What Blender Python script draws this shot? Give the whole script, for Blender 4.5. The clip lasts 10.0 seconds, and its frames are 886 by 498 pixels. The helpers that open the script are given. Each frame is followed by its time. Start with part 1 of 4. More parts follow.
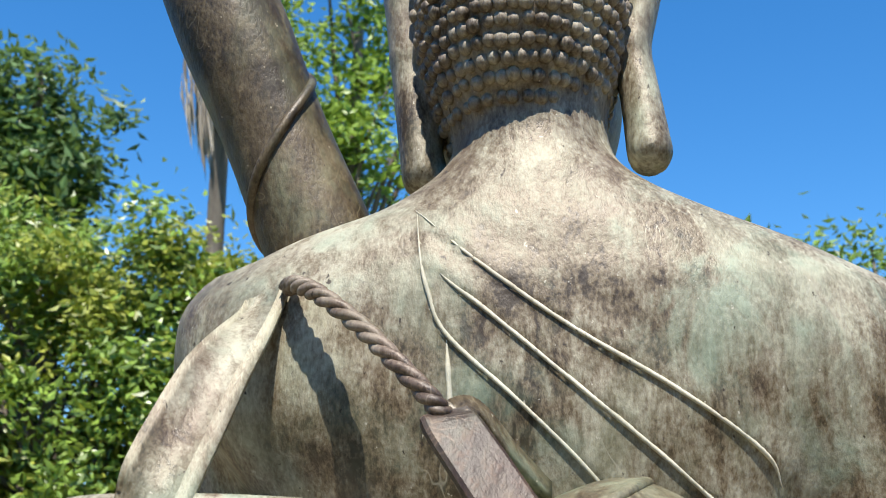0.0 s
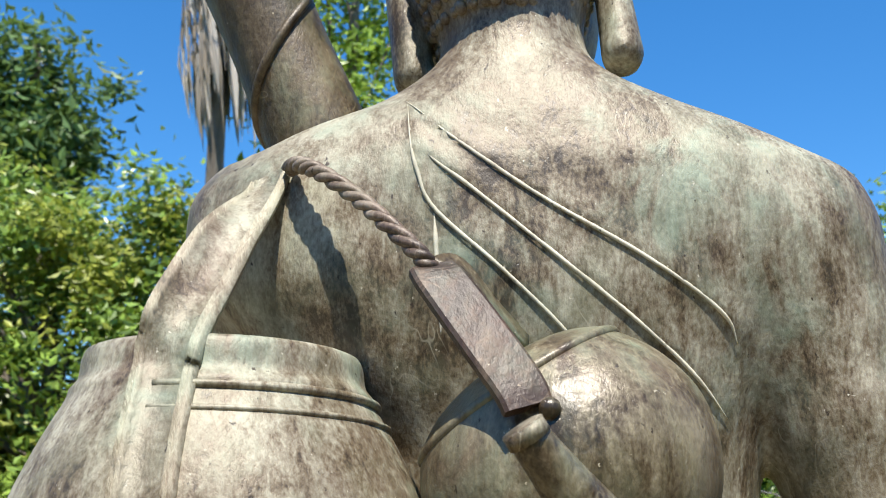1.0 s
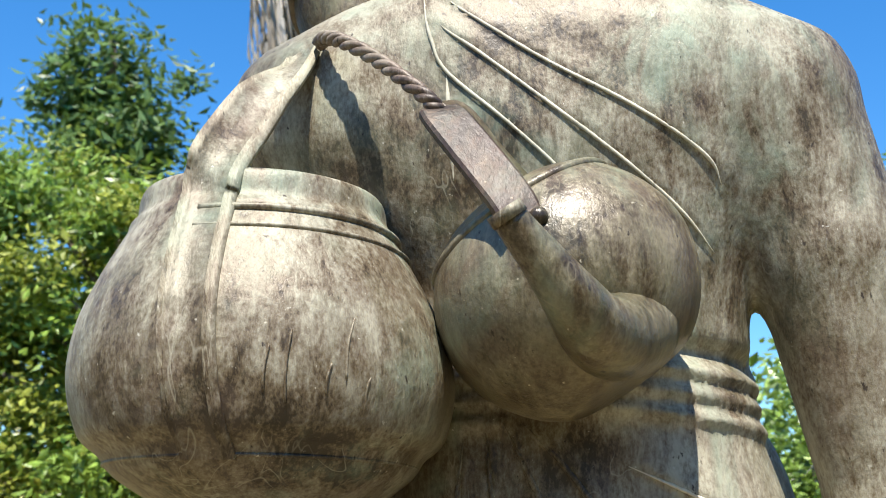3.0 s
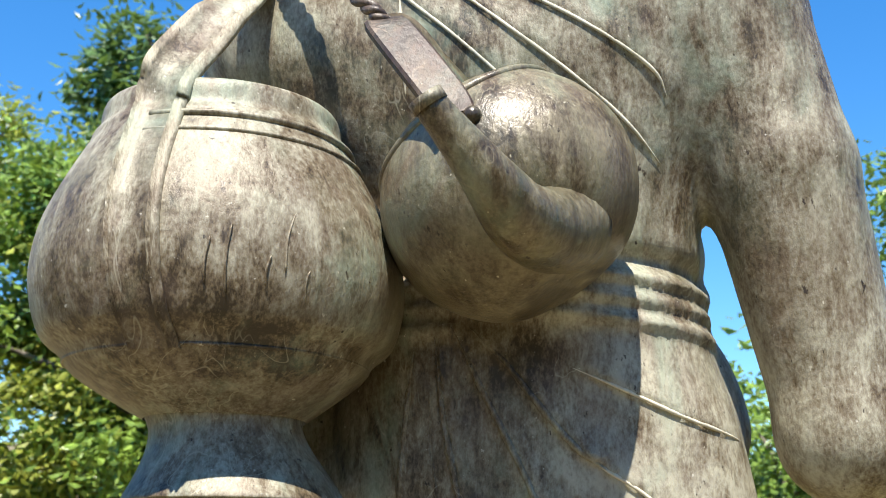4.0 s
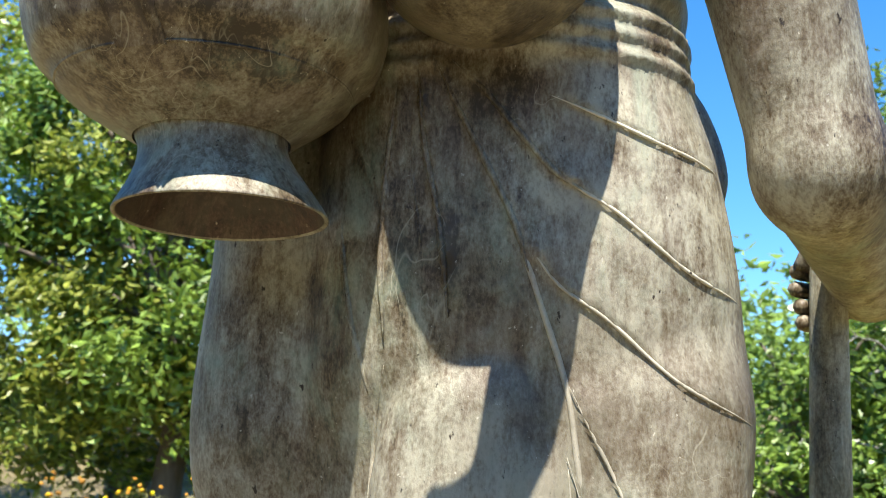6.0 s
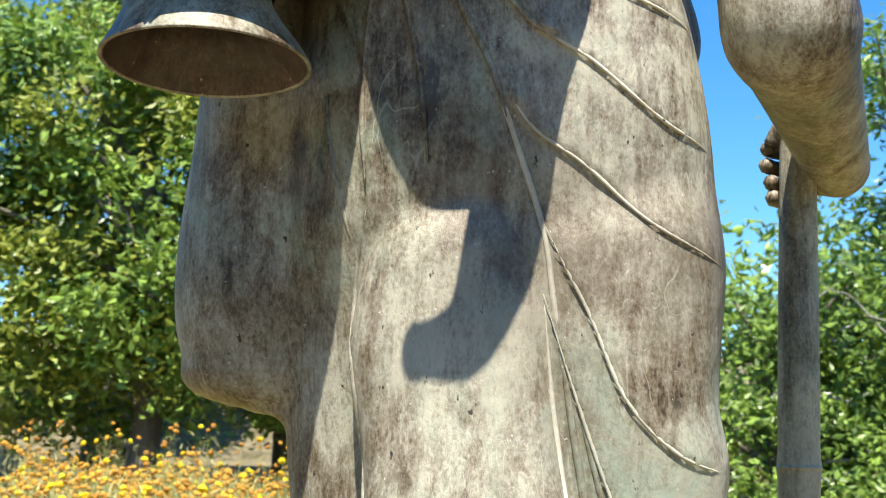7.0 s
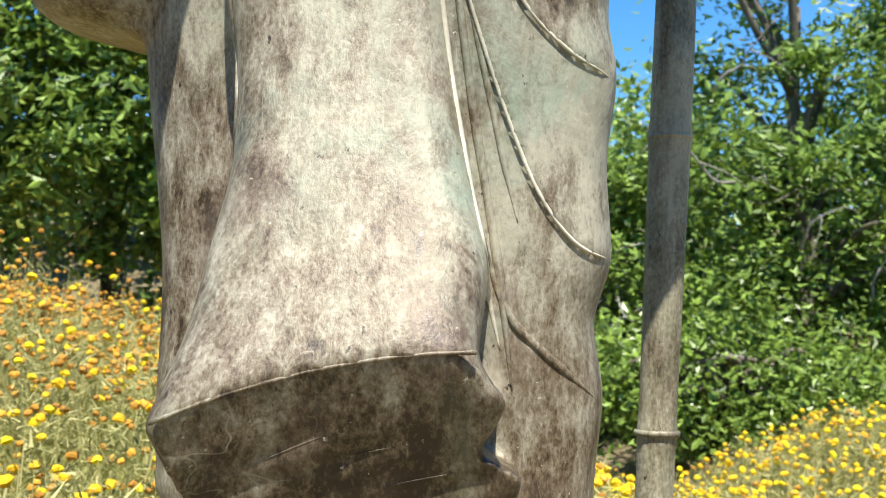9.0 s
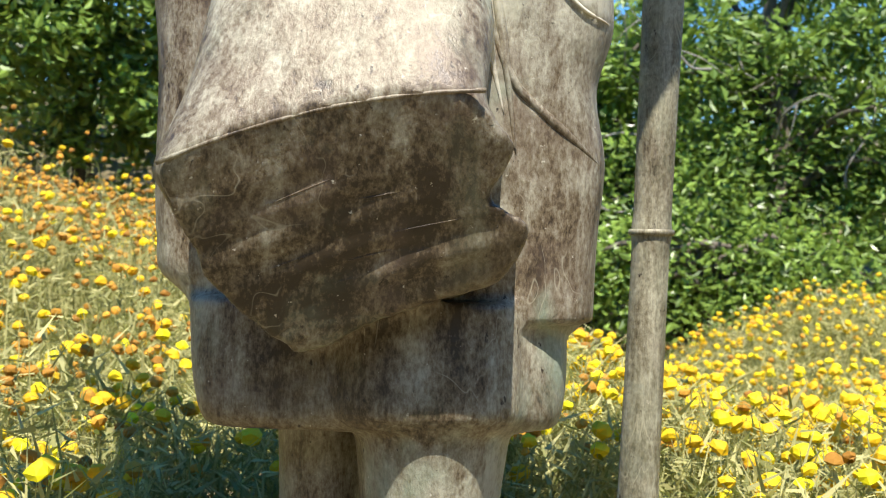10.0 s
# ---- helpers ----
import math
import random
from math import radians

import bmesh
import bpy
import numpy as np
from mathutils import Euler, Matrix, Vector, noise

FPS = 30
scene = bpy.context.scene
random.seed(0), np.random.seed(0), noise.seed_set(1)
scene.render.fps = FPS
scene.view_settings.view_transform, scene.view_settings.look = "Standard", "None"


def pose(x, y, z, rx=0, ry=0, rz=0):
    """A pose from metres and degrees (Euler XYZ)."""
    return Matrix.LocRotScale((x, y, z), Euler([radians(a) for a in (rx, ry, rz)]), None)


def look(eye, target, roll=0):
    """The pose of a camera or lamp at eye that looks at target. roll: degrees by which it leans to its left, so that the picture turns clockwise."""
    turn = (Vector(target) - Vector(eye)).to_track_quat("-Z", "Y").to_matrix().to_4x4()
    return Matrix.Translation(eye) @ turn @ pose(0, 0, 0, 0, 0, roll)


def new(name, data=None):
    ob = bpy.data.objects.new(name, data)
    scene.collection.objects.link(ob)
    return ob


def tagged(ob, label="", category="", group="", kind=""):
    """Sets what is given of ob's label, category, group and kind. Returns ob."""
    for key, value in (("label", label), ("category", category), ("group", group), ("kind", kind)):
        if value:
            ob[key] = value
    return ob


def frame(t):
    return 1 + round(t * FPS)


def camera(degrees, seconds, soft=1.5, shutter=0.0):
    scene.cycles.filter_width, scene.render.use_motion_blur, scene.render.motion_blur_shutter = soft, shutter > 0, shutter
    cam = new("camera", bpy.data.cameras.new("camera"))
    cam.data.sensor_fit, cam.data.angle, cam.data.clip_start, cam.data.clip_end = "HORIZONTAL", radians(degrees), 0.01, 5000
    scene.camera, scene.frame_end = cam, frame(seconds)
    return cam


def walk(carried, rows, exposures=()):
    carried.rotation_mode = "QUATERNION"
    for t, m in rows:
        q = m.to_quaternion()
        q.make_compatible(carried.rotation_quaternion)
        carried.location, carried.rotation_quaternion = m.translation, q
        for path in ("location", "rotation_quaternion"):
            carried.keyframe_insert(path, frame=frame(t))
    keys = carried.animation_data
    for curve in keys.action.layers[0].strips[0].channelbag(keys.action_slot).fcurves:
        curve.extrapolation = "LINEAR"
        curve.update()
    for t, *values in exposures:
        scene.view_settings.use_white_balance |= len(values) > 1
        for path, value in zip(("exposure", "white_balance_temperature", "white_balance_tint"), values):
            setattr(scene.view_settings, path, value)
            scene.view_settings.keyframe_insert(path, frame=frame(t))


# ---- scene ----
cam = camera(41.7, 10.0, soft=1.0)
cam.data.dof.use_dof, cam.data.dof.focus_distance, cam.data.dof.aperture_fstop = True, 1.25, 13.0
PATH = [
    (0, (0.096, -1.145, 1.667), (-0.019, 0.768, 2.237), 0.7),
    (0.5, (0.104, -1.173, 1.596), (-0.005, 0.747, 2.146), 0.6),
    (1, (0.111, -1.223, 1.539), (0.001, 0.701, 2.075), 0.5),
    (1.5, (0.12, -1.242, 1.481), (-0.004, 0.682, 2.011), 0.4),
    (2, (0.118, -1.255, 1.433), (-0.035, 0.668, 1.961), 0.3),
    (2.2, (0.128, -1.271, 1.42), (-0.044, 0.652, 1.943), 0.4),
    (3.3, (0.218, -1.323, 1.311), (-0.045, 0.588, 1.84), 0.3),
    (3.5, (0.243, -1.322, 1.287), (-0.038, 0.586, 1.814), 0.4),
    (4, (0.292, -1.316, 1.242), (-0.018, 0.59, 1.765), 0.5),
    (4.5, (0.327, -1.312, 1.195), (0.007, 0.595, 1.705), 0.6),
    (5, (0.342, -1.307, 1.137), (0.011, 0.605, 1.624), 0.8),
    (5.5, (0.342, -1.29, 1.063), (0.003, 0.627, 1.52), 1.1),
    (5.7, (0.332, -1.285, 1.041), (-0.003, 0.638, 1.478), 1.2),
    (6.8, (0.316, -1.301, 0.896), (0.014, 0.639, 1.276), 1.0),
    (7, (0.322, -1.294, 0.859), (0.033, 0.649, 1.231), 1.1),
    (7.5, (0.337, -1.284, 0.773), (0.092, 0.671, 1.119), 1.2),
    (8, (0.354, -1.268, 0.687), (0.162, 0.697, 1.007), 1.2),
    (8.5, (0.286, -1.196, 0.643), (0.235, 0.791, 0.859), 1.7),
    (9, (0.264, -1.19, 0.567), (0.265, 0.802, 0.743), 1.6),
    (9.5, (0.242, -1.186, 0.494), (0.278, 0.81, 0.604), 1.6),
    (10, (0.235, -1.177, 0.419), (0.289, 0.822, 0.442), 1.2),
]
walk(cam, [(t, look(eye, target, roll)) for t, eye, target, roll in PATH],
     exposures=((0.0, 0.70), (2.0, 0.80), (4.0, 0.98), (6.0, 1.10), (7.2, 1.08), (8.6, 0.86), (10.0, 0.84)))

# ---- world and sun ----
world = bpy.data.worlds.new("sky")
scene.world = world
world.use_nodes = True
wn = world.node_tree.nodes
sky = wn.new("ShaderNodeTexSky")
sky.sky_type, sky.sun_disc = "NISHITA", False
sky.sun_elevation, sky.sun_rotation = radians(63), radians(180)
sky.air_density, sky.dust_density, sky.ozone_density = 1.0, 0.0, 5.0
tone = wn.new("ShaderNodeHueSaturation")
tone.inputs["Saturation"].default_value = 1.28
world.node_tree.links.new(sky.outputs[0], tone.inputs["Color"])
world.node_tree.links.new(tone.outputs[0], wn["Background"].inputs[0])
wn["Background"].inputs[1].default_value = 0.128
sun = new("sun", bpy.data.lights.new("sun", "SUN"))
sun.data.energy, sun.data.angle, sun.data.color = 5.0, radians(0.53), (1.0, 0.945, 0.85)
sun.matrix_world = look((0.6, -13.5, 26.8), (0.0, 0.0, 0.0))


# ---- materials ----
class Nodes:
    def __init__(self, name):
        self.mat = bpy.data.materials.new(name)
        self.mat.use_nodes = True
        self.tree = self.mat.node_tree
        self.bsdf = self.tree.nodes["Principled BSDF"]
        self.coord = self.tree.nodes.new("ShaderNodeTexCoord").outputs["Object"]

    def put(self, kind, **values):
        n = self.tree.nodes.new(kind)
        for key, v in values.items():
            if hasattr(v, "is_linked"):
                self.tree.links.new(v, n.inputs[key.replace("_", " ")])
            else:
                n.inputs[key.replace("_", " ")].default_value = v
        return n

    def link(self, a, b):
        self.tree.links.new(a, b)

    def noise(self, scale, detail=4.0, rough=0.6, stretch=(1, 1, 1), warp=0.0):
        m = self.put("ShaderNodeMapping", Vector=self.coord, Scale=stretch)
        return self.put("ShaderNodeTexNoise", Vector=m.outputs[0], Scale=scale, Detail=detail, Roughness=rough, Distortion=warp).outputs["Fac"]

    def ramp(self, fac, *stops):
        r = self.put("ShaderNodeValToRGB", Fac=fac).color_ramp
        while len(r.elements) < len(stops):
            r.elements.new(0.5)
        for e, (p, c) in zip(r.elements, stops):
            e.position, e.color = p, (*c, 1) if len(c) == 3 else c
        return self.tree.nodes[-1].outputs[0]

    def grey(self, fac, a, b):
        return self.ramp(fac, (a, (0, 0, 0)), (b, (1, 1, 1)))

    def mix(self, fac, a, b, mode="MIX"):
        n = self.tree.nodes.new("ShaderNodeMix")
        n.data_type, n.blend_type = "RGBA", mode
        for socket, v in ((n.inputs[0], fac), (n.inputs[6], a), (n.inputs[7], b)):
            if hasattr(v, "is_linked"):
                self.tree.links.new(v, socket)
            else:
                socket.default_value = v if isinstance(v, float) else (*v, 1)
        return n.outputs[2]

    def bump(self, height, strength, distance=0.002, below=None):
        b = self.put("ShaderNodeBump", Height=height, Strength=strength, Distance=distance)
        if below:
            self.link(below, b.inputs["Normal"])
        return b.outputs[0]


def bronze(name, pale, dark, mid, light, green, streak=(1, 1, 0.26), tone_spots=(), gloss=0.43, tone=(1.0, 1.0, 1.0)):
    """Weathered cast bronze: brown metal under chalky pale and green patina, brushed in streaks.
    Spots (x, y, z, radius, amount): chalky lime, with sun and shade painted in."""
    m = Nodes(name)
    cloud = m.noise(5.0, 6, 0.62, (1, 1, 0.7), 0.8)
    blot = m.noise(17.0, 6, 0.62, (1, 1, 0.6), 0.7)
    drip = m.noise(26.0, 5, 0.62, (1, 1, 0.13), 0.5)
    brush = m.noise(62.0, 7, 0.74, streak, 0.35)
    fine = m.noise(230.0, 3, 0.7, (1, 1, 0.6))
    spots = m.noise(120.0, 3, 0.6)

    def math_node(kind, a, b):
        n = m.put("ShaderNodeMath")
        n.operation = kind
        for k, v in enumerate((a, b)):
            if isinstance(v, float):
                n.inputs[k].default_value = v
            else:
                m.link(v, n.inputs[k])
        return n.outputs[0]

    def add(a, b):
        return math_node("ADD", a, b)

    weights = ((cloud, 1.15), (blot, 1.0), (drip, 0.5), (brush, 1.05), (fine, 0.8))
    level = pale + 0.5 - sum(w for _, w in weights) / 2
    for layer, w in weights:
        level = add(math_node("MULTIPLY", layer, w), level)
    # amount lightens or darkens the patina round each place, painting light into it
    for x, y, z, r, amount in tone_spots:
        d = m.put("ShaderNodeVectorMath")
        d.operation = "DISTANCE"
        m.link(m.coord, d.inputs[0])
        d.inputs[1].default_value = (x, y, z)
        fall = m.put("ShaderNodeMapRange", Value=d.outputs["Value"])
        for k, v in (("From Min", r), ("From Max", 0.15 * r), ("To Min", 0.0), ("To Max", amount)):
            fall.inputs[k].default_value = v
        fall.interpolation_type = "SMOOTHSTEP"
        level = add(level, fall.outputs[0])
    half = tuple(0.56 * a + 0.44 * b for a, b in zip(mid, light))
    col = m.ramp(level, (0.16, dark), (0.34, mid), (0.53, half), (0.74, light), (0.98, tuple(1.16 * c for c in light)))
    # ruddy, olive and verdigris patches
    col = m.mix(m.grey(m.noise(8.0, 5, 0.65, (1, 1, 0.6), 0.5), 0.50, 0.68), col, m.mix(0.38, col, (0.20, 0.145, 0.115)))
    col = m.mix(m.grey(m.noise(6.5, 5, 0.7, (1, 1, 0.5), 0.6), 0.51, 0.68), col, m.mix(0.42, col, (0.23, 0.25, 0.165)))
    verd = m.mix(m.grey(m.noise(4.2, 5, 0.65, (1, 1, 0.7), 0.8), 0.51, 0.63), (0, 0, 0), m.grey(blot, 0.40, 0.60))
    col = m.mix(verd, col, m.mix(0.55, col, green))
    warm = m.noise(2.6, 4, 0.55, (1, 1.3, 0.9))
    col = m.mix(m.grey(warm, 0.49, 0.64), col, m.mix(0.45, col, (0.120, 0.088, 0.048)))
    # pale scratches, lime specks and dark pits
    scratch = m.ramp(m.noise(11.0, 2, 0.5, (1, 1, 0.45), 1.6), (0.492, (0, 0, 0)), (0.5, (1, 1, 1)), (0.508, (0, 0, 0)))
    scratch = m.mix(m.grey(m.noise(7.0, 3, 0.6), 0.54, 0.60), (0, 0, 0), scratch)
    col = m.mix(m.mix(0.45, (0, 0, 0), scratch), col, tuple(min(1.0, 1.2 * c) for c in light))
    col = m.mix(m.grey(spots, 0.70, 0.74), col, (0.52, 0.48, 0.38))
    pits = m.grey(m.noise(85.0, 4, 0.65, (1, 1, 0.6)), 0.66, 0.71)
    col = m.mix(pits, col, (0.04, 0.028, 0.018))
    col = m.mix(1.0, col, tone, "MULTIPLY")
    m.link(col, m.bsdf.inputs["Base Color"])
    m.link(m.ramp(level, (0.2, (gloss, gloss, gloss)), (0.8, (gloss + 0.22, gloss + 0.22, gloss + 0.22))), m.bsdf.inputs["Roughness"])
    m.bsdf.inputs["Metallic"].default_value = 0.1
    rough = m.bump(fine, 0.45, 0.0014)
    rough = m.bump(brush, 0.35, 0.002, rough)
    rough = m.bump(pits, -0.5, 0.0015, rough)
    rough = m.bump(blot, 0.25, 0.006, rough)
    m.link(m.bump(m.noise(21.0, 3, 0.5), 0.40, 0.007, rough), m.bsdf.inputs["Normal"])
    return m.mat


BROWN, TAN, CHALK, GREEN = (0.042, 0.028, 0.015), (0.150, 0.111, 0.065), (0.425, 0.396, 0.296), (0.25, 0.34, 0.25)
# shoulder, hip and flank painted lighter, hem underside painted darker for its shade
STATUE = bronze("statue_bronze", -0.04, BROWN, TAN, CHALK, GREEN, tone_spots=(
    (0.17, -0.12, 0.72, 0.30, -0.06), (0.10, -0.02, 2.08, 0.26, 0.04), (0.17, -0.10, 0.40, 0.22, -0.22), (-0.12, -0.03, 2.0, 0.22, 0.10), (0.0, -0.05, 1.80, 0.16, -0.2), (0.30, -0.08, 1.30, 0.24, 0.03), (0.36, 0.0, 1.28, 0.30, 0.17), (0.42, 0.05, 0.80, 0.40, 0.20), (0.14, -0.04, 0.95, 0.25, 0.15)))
# lower bowl darkened for its shade, foot rim paled as if sunlit
BOWL = bronze("bowl_bronze", -0.03, BROWN, TAN, CHALK, GREEN, tone_spots=((-0.14, -0.18, 1.45, 0.17, -0.14), (-0.13, -0.15, 1.29, 0.09, 0.5), (-0.15, -0.08, 1.92, 0.2, 0.10), (-0.16, -0.28, 1.50, 0.16, -0.12)), gloss=0.42)
KETTLE = bronze("kettle_bronze", -0.07, (0.038, 0.027, 0.015), (0.105, 0.080, 0.048), (0.31, 0.275, 0.19), GREEN, gloss=0.30, tone=(0.94, 0.90, 0.82))
CURLS = bronze("curl_bronze", 0.02, (0.050, 0.036, 0.024), (0.150, 0.118, 0.084), (0.38, 0.34, 0.26), GREEN, gloss=0.5)
UMBRELLA = bronze("umbrella_bronze", -0.16, (0.036, 0.026, 0.014), (0.105, 0.080, 0.046), (0.27, 0.235, 0.155), GREEN, gloss=0.45, tone=(0.78, 0.72, 0.62))
ROPE = bronze("rope_bronze", -0.08, (0.055, 0.036, 0.026), (0.140, 0.096, 0.068), (0.32, 0.26, 0.20), (0.25, 0.27, 0.2), gloss=0.45)
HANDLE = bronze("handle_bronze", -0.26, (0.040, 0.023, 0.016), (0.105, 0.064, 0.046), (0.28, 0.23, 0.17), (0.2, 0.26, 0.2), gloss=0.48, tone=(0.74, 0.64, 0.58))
SEAM = bronze("worn_seam", 0.34, (0.20, 0.165, 0.105), (0.40, 0.355, 0.26), (0.64, 0.59, 0.46), (0.4, 0.45, 0.36), gloss=0.5)
STAFF = bronze("staff_bronze", 0.05, (0.06, 0.048, 0.028), (0.17, 0.145, 0.09), (0.45, 0.42, 0.30), (0.3, 0.34, 0.27), (1, 1, 0.1))


def leafy(name, dark, light, gloss=0.45, through_light=0.25):
    m = Nodes(name)
    rnd = m.tree.nodes.new("ShaderNodeNewGeometry").outputs["Random Per Island"]
    col = m.ramp(rnd, (0.0, dark), (0.7, light), (1.0, tuple(min(1, c * 1.5) for c in light)))
    patch = m.noise(0.9, 3, 0.5)
    col = m.mix(m.grey(patch, 0.35, 0.7), col, m.mix(0.5, col, light))
    m.link(col, m.bsdf.inputs["Base Color"])
    m.bsdf.inputs["Roughness"].default_value = gloss
    glow = m.put("ShaderNodeBsdfTranslucent", Color=m.mix(0.5, col, (0.22, 0.30, 0.03)))
    both = m.put("ShaderNodeMixShader", Fac=through_light)
    m.link(m.bsdf.outputs[0], both.inputs[1])
    m.link(glow.outputs[0], both.inputs[2])
    m.link(both.outputs[0], m.tree.nodes["Material Output"].inputs[0])
    return m.mat


def bark(name, a, b):
    m = Nodes(name)
    n = m.noise(9.0, 5, 0.65, (1, 1, 0.2))
    m.link(m.ramp(n, (0.3, a), (0.7, b)), m.bsdf.inputs["Base Color"])
    m.bsdf.inputs["Roughness"].default_value = 0.9
    m.link(m.bump(n, 0.6, 0.02), m.bsdf.inputs["Normal"])
    return m.mat


LEAF_DARK = leafy("leaf_dark", (0.025, 0.058, 0.010), (0.25, 0.37, 0.065), 0.32, 0.3)
LEAF_LIGHT = leafy("leaf_light", (0.07, 0.15, 0.018), (0.33, 0.47, 0.08), 0.38, 0.38)
LEAF_YELLOW = leafy("leaf_yellow", (0.10, 0.15, 0.02), (0.38, 0.41, 0.07), 0.4, 0.36)
LEAF_MID = leafy("leaf_mid", (0.025, 0.065, 0.009), (0.21, 0.32, 0.055), 0.40, 0.30)
LEAF_BLUE = leafy("leaf_blue", (0.05, 0.10, 0.035), (0.13, 0.22, 0.07), 0.4, 0.3)
DRY = leafy("dry_frond", (0.16, 0.13, 0.10), (0.42, 0.38, 0.33), 0.8, 0.1)
STEM = leafy("flower_stem", (0.20, 0.22, 0.06), (0.52, 0.48, 0.20), 0.7, 0.35)
PETAL = leafy("yellow_petal", (0.78, 0.42, 0.003), (0.90, 0.62, 0.0045), 0.7, 0.15)
FADED = leafy("faded_petal", (0.28, 0.12, 0.015), (0.62, 0.30, 0.03), 0.8, 0.15)
BARK = bark("bark", (0.07, 0.055, 0.04), (0.22, 0.19, 0.15))
TWIG = bark("bare_twig", (0.22, 0.20, 0.17), (0.45, 0.42, 0.38))


def soil():
    m = Nodes("dry_soil")
    n = m.noise(3.0, 6, 0.6)
    col = m.ramp(n, (0.3, (0.11, 0.092, 0.044)), (0.55, (0.205, 0.165, 0.088)), (0.75, (0.32, 0.26, 0.16)))
    m.link(col, m.bsdf.inputs["Base Color"])
    m.bsdf.inputs["Roughness"].default_value = 0.95
    m.link(m.bump(m.noise(30.0, 4), 0.6, 0.02), m.bsdf.inputs["Normal"])
    return m.mat


SOIL = soil()


# ---- mesh tools ----
def mesh_object(name, verts, faces, material, parent=None, label="", smooth=True):
    me = bpy.data.meshes.new(name)
    me.from_pydata([tuple(v) for v in verts], [], faces)
    me.materials.append(material)
    if smooth:
        me.shade_smooth()
    me.update()
    ob = new(name, me)
    ob.parent = parent
    return tagged(ob, label)


def part(name, shape, material, parent, label="", smooth=True):
    return mesh_object(name, shape[0], shape[1], material, parent, label, smooth)


def join(*shapes):
    verts, faces = [], []
    for v, f in shapes:
        k = len(verts)
        verts.extend(v)
        faces.extend([tuple(i + k for i in q) for q in f])
    return verts, faces


def spline(points, n):
    """n points along a smooth curve through the given ones."""
    p = [Vector(q) for q in points]
    p = [2 * p[0] - p[1], *p, 2 * p[-1] - p[-2]]
    out, last = [], len(p) - 3
    for i in range(n):
        u = i / (n - 1) * last
        k = min(int(u), last - 1)
        s = u - k
        a, b, c, d = p[k:k + 4]
        out.append(0.5 * (2 * b + (c - a) * s + (2 * a - 5 * b + 4 * c - d) * s * s + (3 * b - a - 3 * c + d) * s ** 3))
    return out


def tube(path, radius, sides=10, flat=1.0, up=(0, 1, 0), twist=0.0):
    """A tube along path; radius is a number or a function of the place 0..1; flat squeezes it across up."""
    path = [Vector(p) for p in path]
    verts, faces, n = [], [], len(path)
    for i, p in enumerate(path):
        d = (path[min(i + 1, n - 1)] - path[max(i - 1, 0)]).normalized()
        side = d.cross(Vector(up)).normalized()
        nrm = side.cross(d).normalized()
        s = i / (n - 1)
        r = radius(s) if callable(radius) else radius
        for k in range(sides):
            a = 2 * math.pi * k / sides + twist * s
            verts.append(p + side * math.cos(a) * r + nrm * math.sin(a) * r * flat)
    for i in range(n - 1):
        for k in range(sides):
            a, b = i * sides + k, i * sides + (k + 1) % sides
            faces.append((a, b, b + sides, a + sides))
    faces.append(tuple(reversed(range(sides))))
    faces.append(tuple(range((n - 1) * sides, n * sides)))
    return verts, faces


def lathe(profile, centre, sides=64, squash=1.0, wobble=0.0):
    """A turned shape from (radius, height) pairs; centre is a point or a function of the height."""
    verts, faces = [], []
    for r, z in profile:
        c = centre(z) if callable(centre) else centre
        for k in range(sides):
            a = 2 * math.pi * k / sides
            w = 1 + wobble * noise.noise(Vector((math.cos(a) * 1.5, math.sin(a) * 1.5, z * 6)))
            verts.append(Vector((c[0] + r * w * math.cos(a), c[1] + r * w * squash * math.sin(a), z)))
    n = len(profile)
    for i in range(n - 1):
        for k in range(sides):
            a, b = i * sides + k, i * sides + (k + 1) % sides
            faces.append((a, b, b + sides, a + sides))
    return verts, faces


def ball(c, r, rings=8, sides=12):
    prof = [(max(1e-4, math.sin(math.pi * i / rings)), -math.cos(math.pi * i / rings)) for i in range(rings + 1)]
    v, f = lathe(prof, (0, 0), sides)
    c = Vector(c)
    return [c + Vector((p[0] * r[0], p[1] * r[1], p[2] * r[2])) for p in v], f


def plate(path, half, thick, face):
    """A flat bar with squared edges along path, its broad side turned to face."""
    path = [Vector(p) for p in path]
    verts, faces, n = [], [], len(path)
    for i, p in enumerate(path):
        d = (path[min(i + 1, n - 1)] - path[max(i - 1, 0)]).normalized()
        side = d.cross(Vector(face)).normalized()
        nrm = side.cross(d).normalized()
        w = half(i / (n - 1))
        for u, v in ((-1, -0.6), (-0.86, -1), (0.86, -1), (1, -0.6), (1, 0.6), (0.86, 1), (-0.86, 1), (-1, 0.6)):
            verts.append(p + side * u * w + nrm * v * thick)
    for i in range(n - 1):
        for k in range(8):
            a, b = i * 8 + k, i * 8 + (k + 1) % 8
            faces.append((a, b, b + 8, a + 8))
    faces += [tuple(reversed(range(8))), tuple(range((n - 1) * 8, n * 8))]
    return verts, faces


def smooth_profile(points, n):
    return [(max(1e-4, p[0]), p[1]) for p in (tuple(q[:2]) for q in spline([(r, z, 0) for r, z in points], n))]


# ---- ground ----
def step(a, b, v):
    s = min(1.0, max(0.0, (v - a) / (b - a)))
    return s * s * (3 - 2 * s)


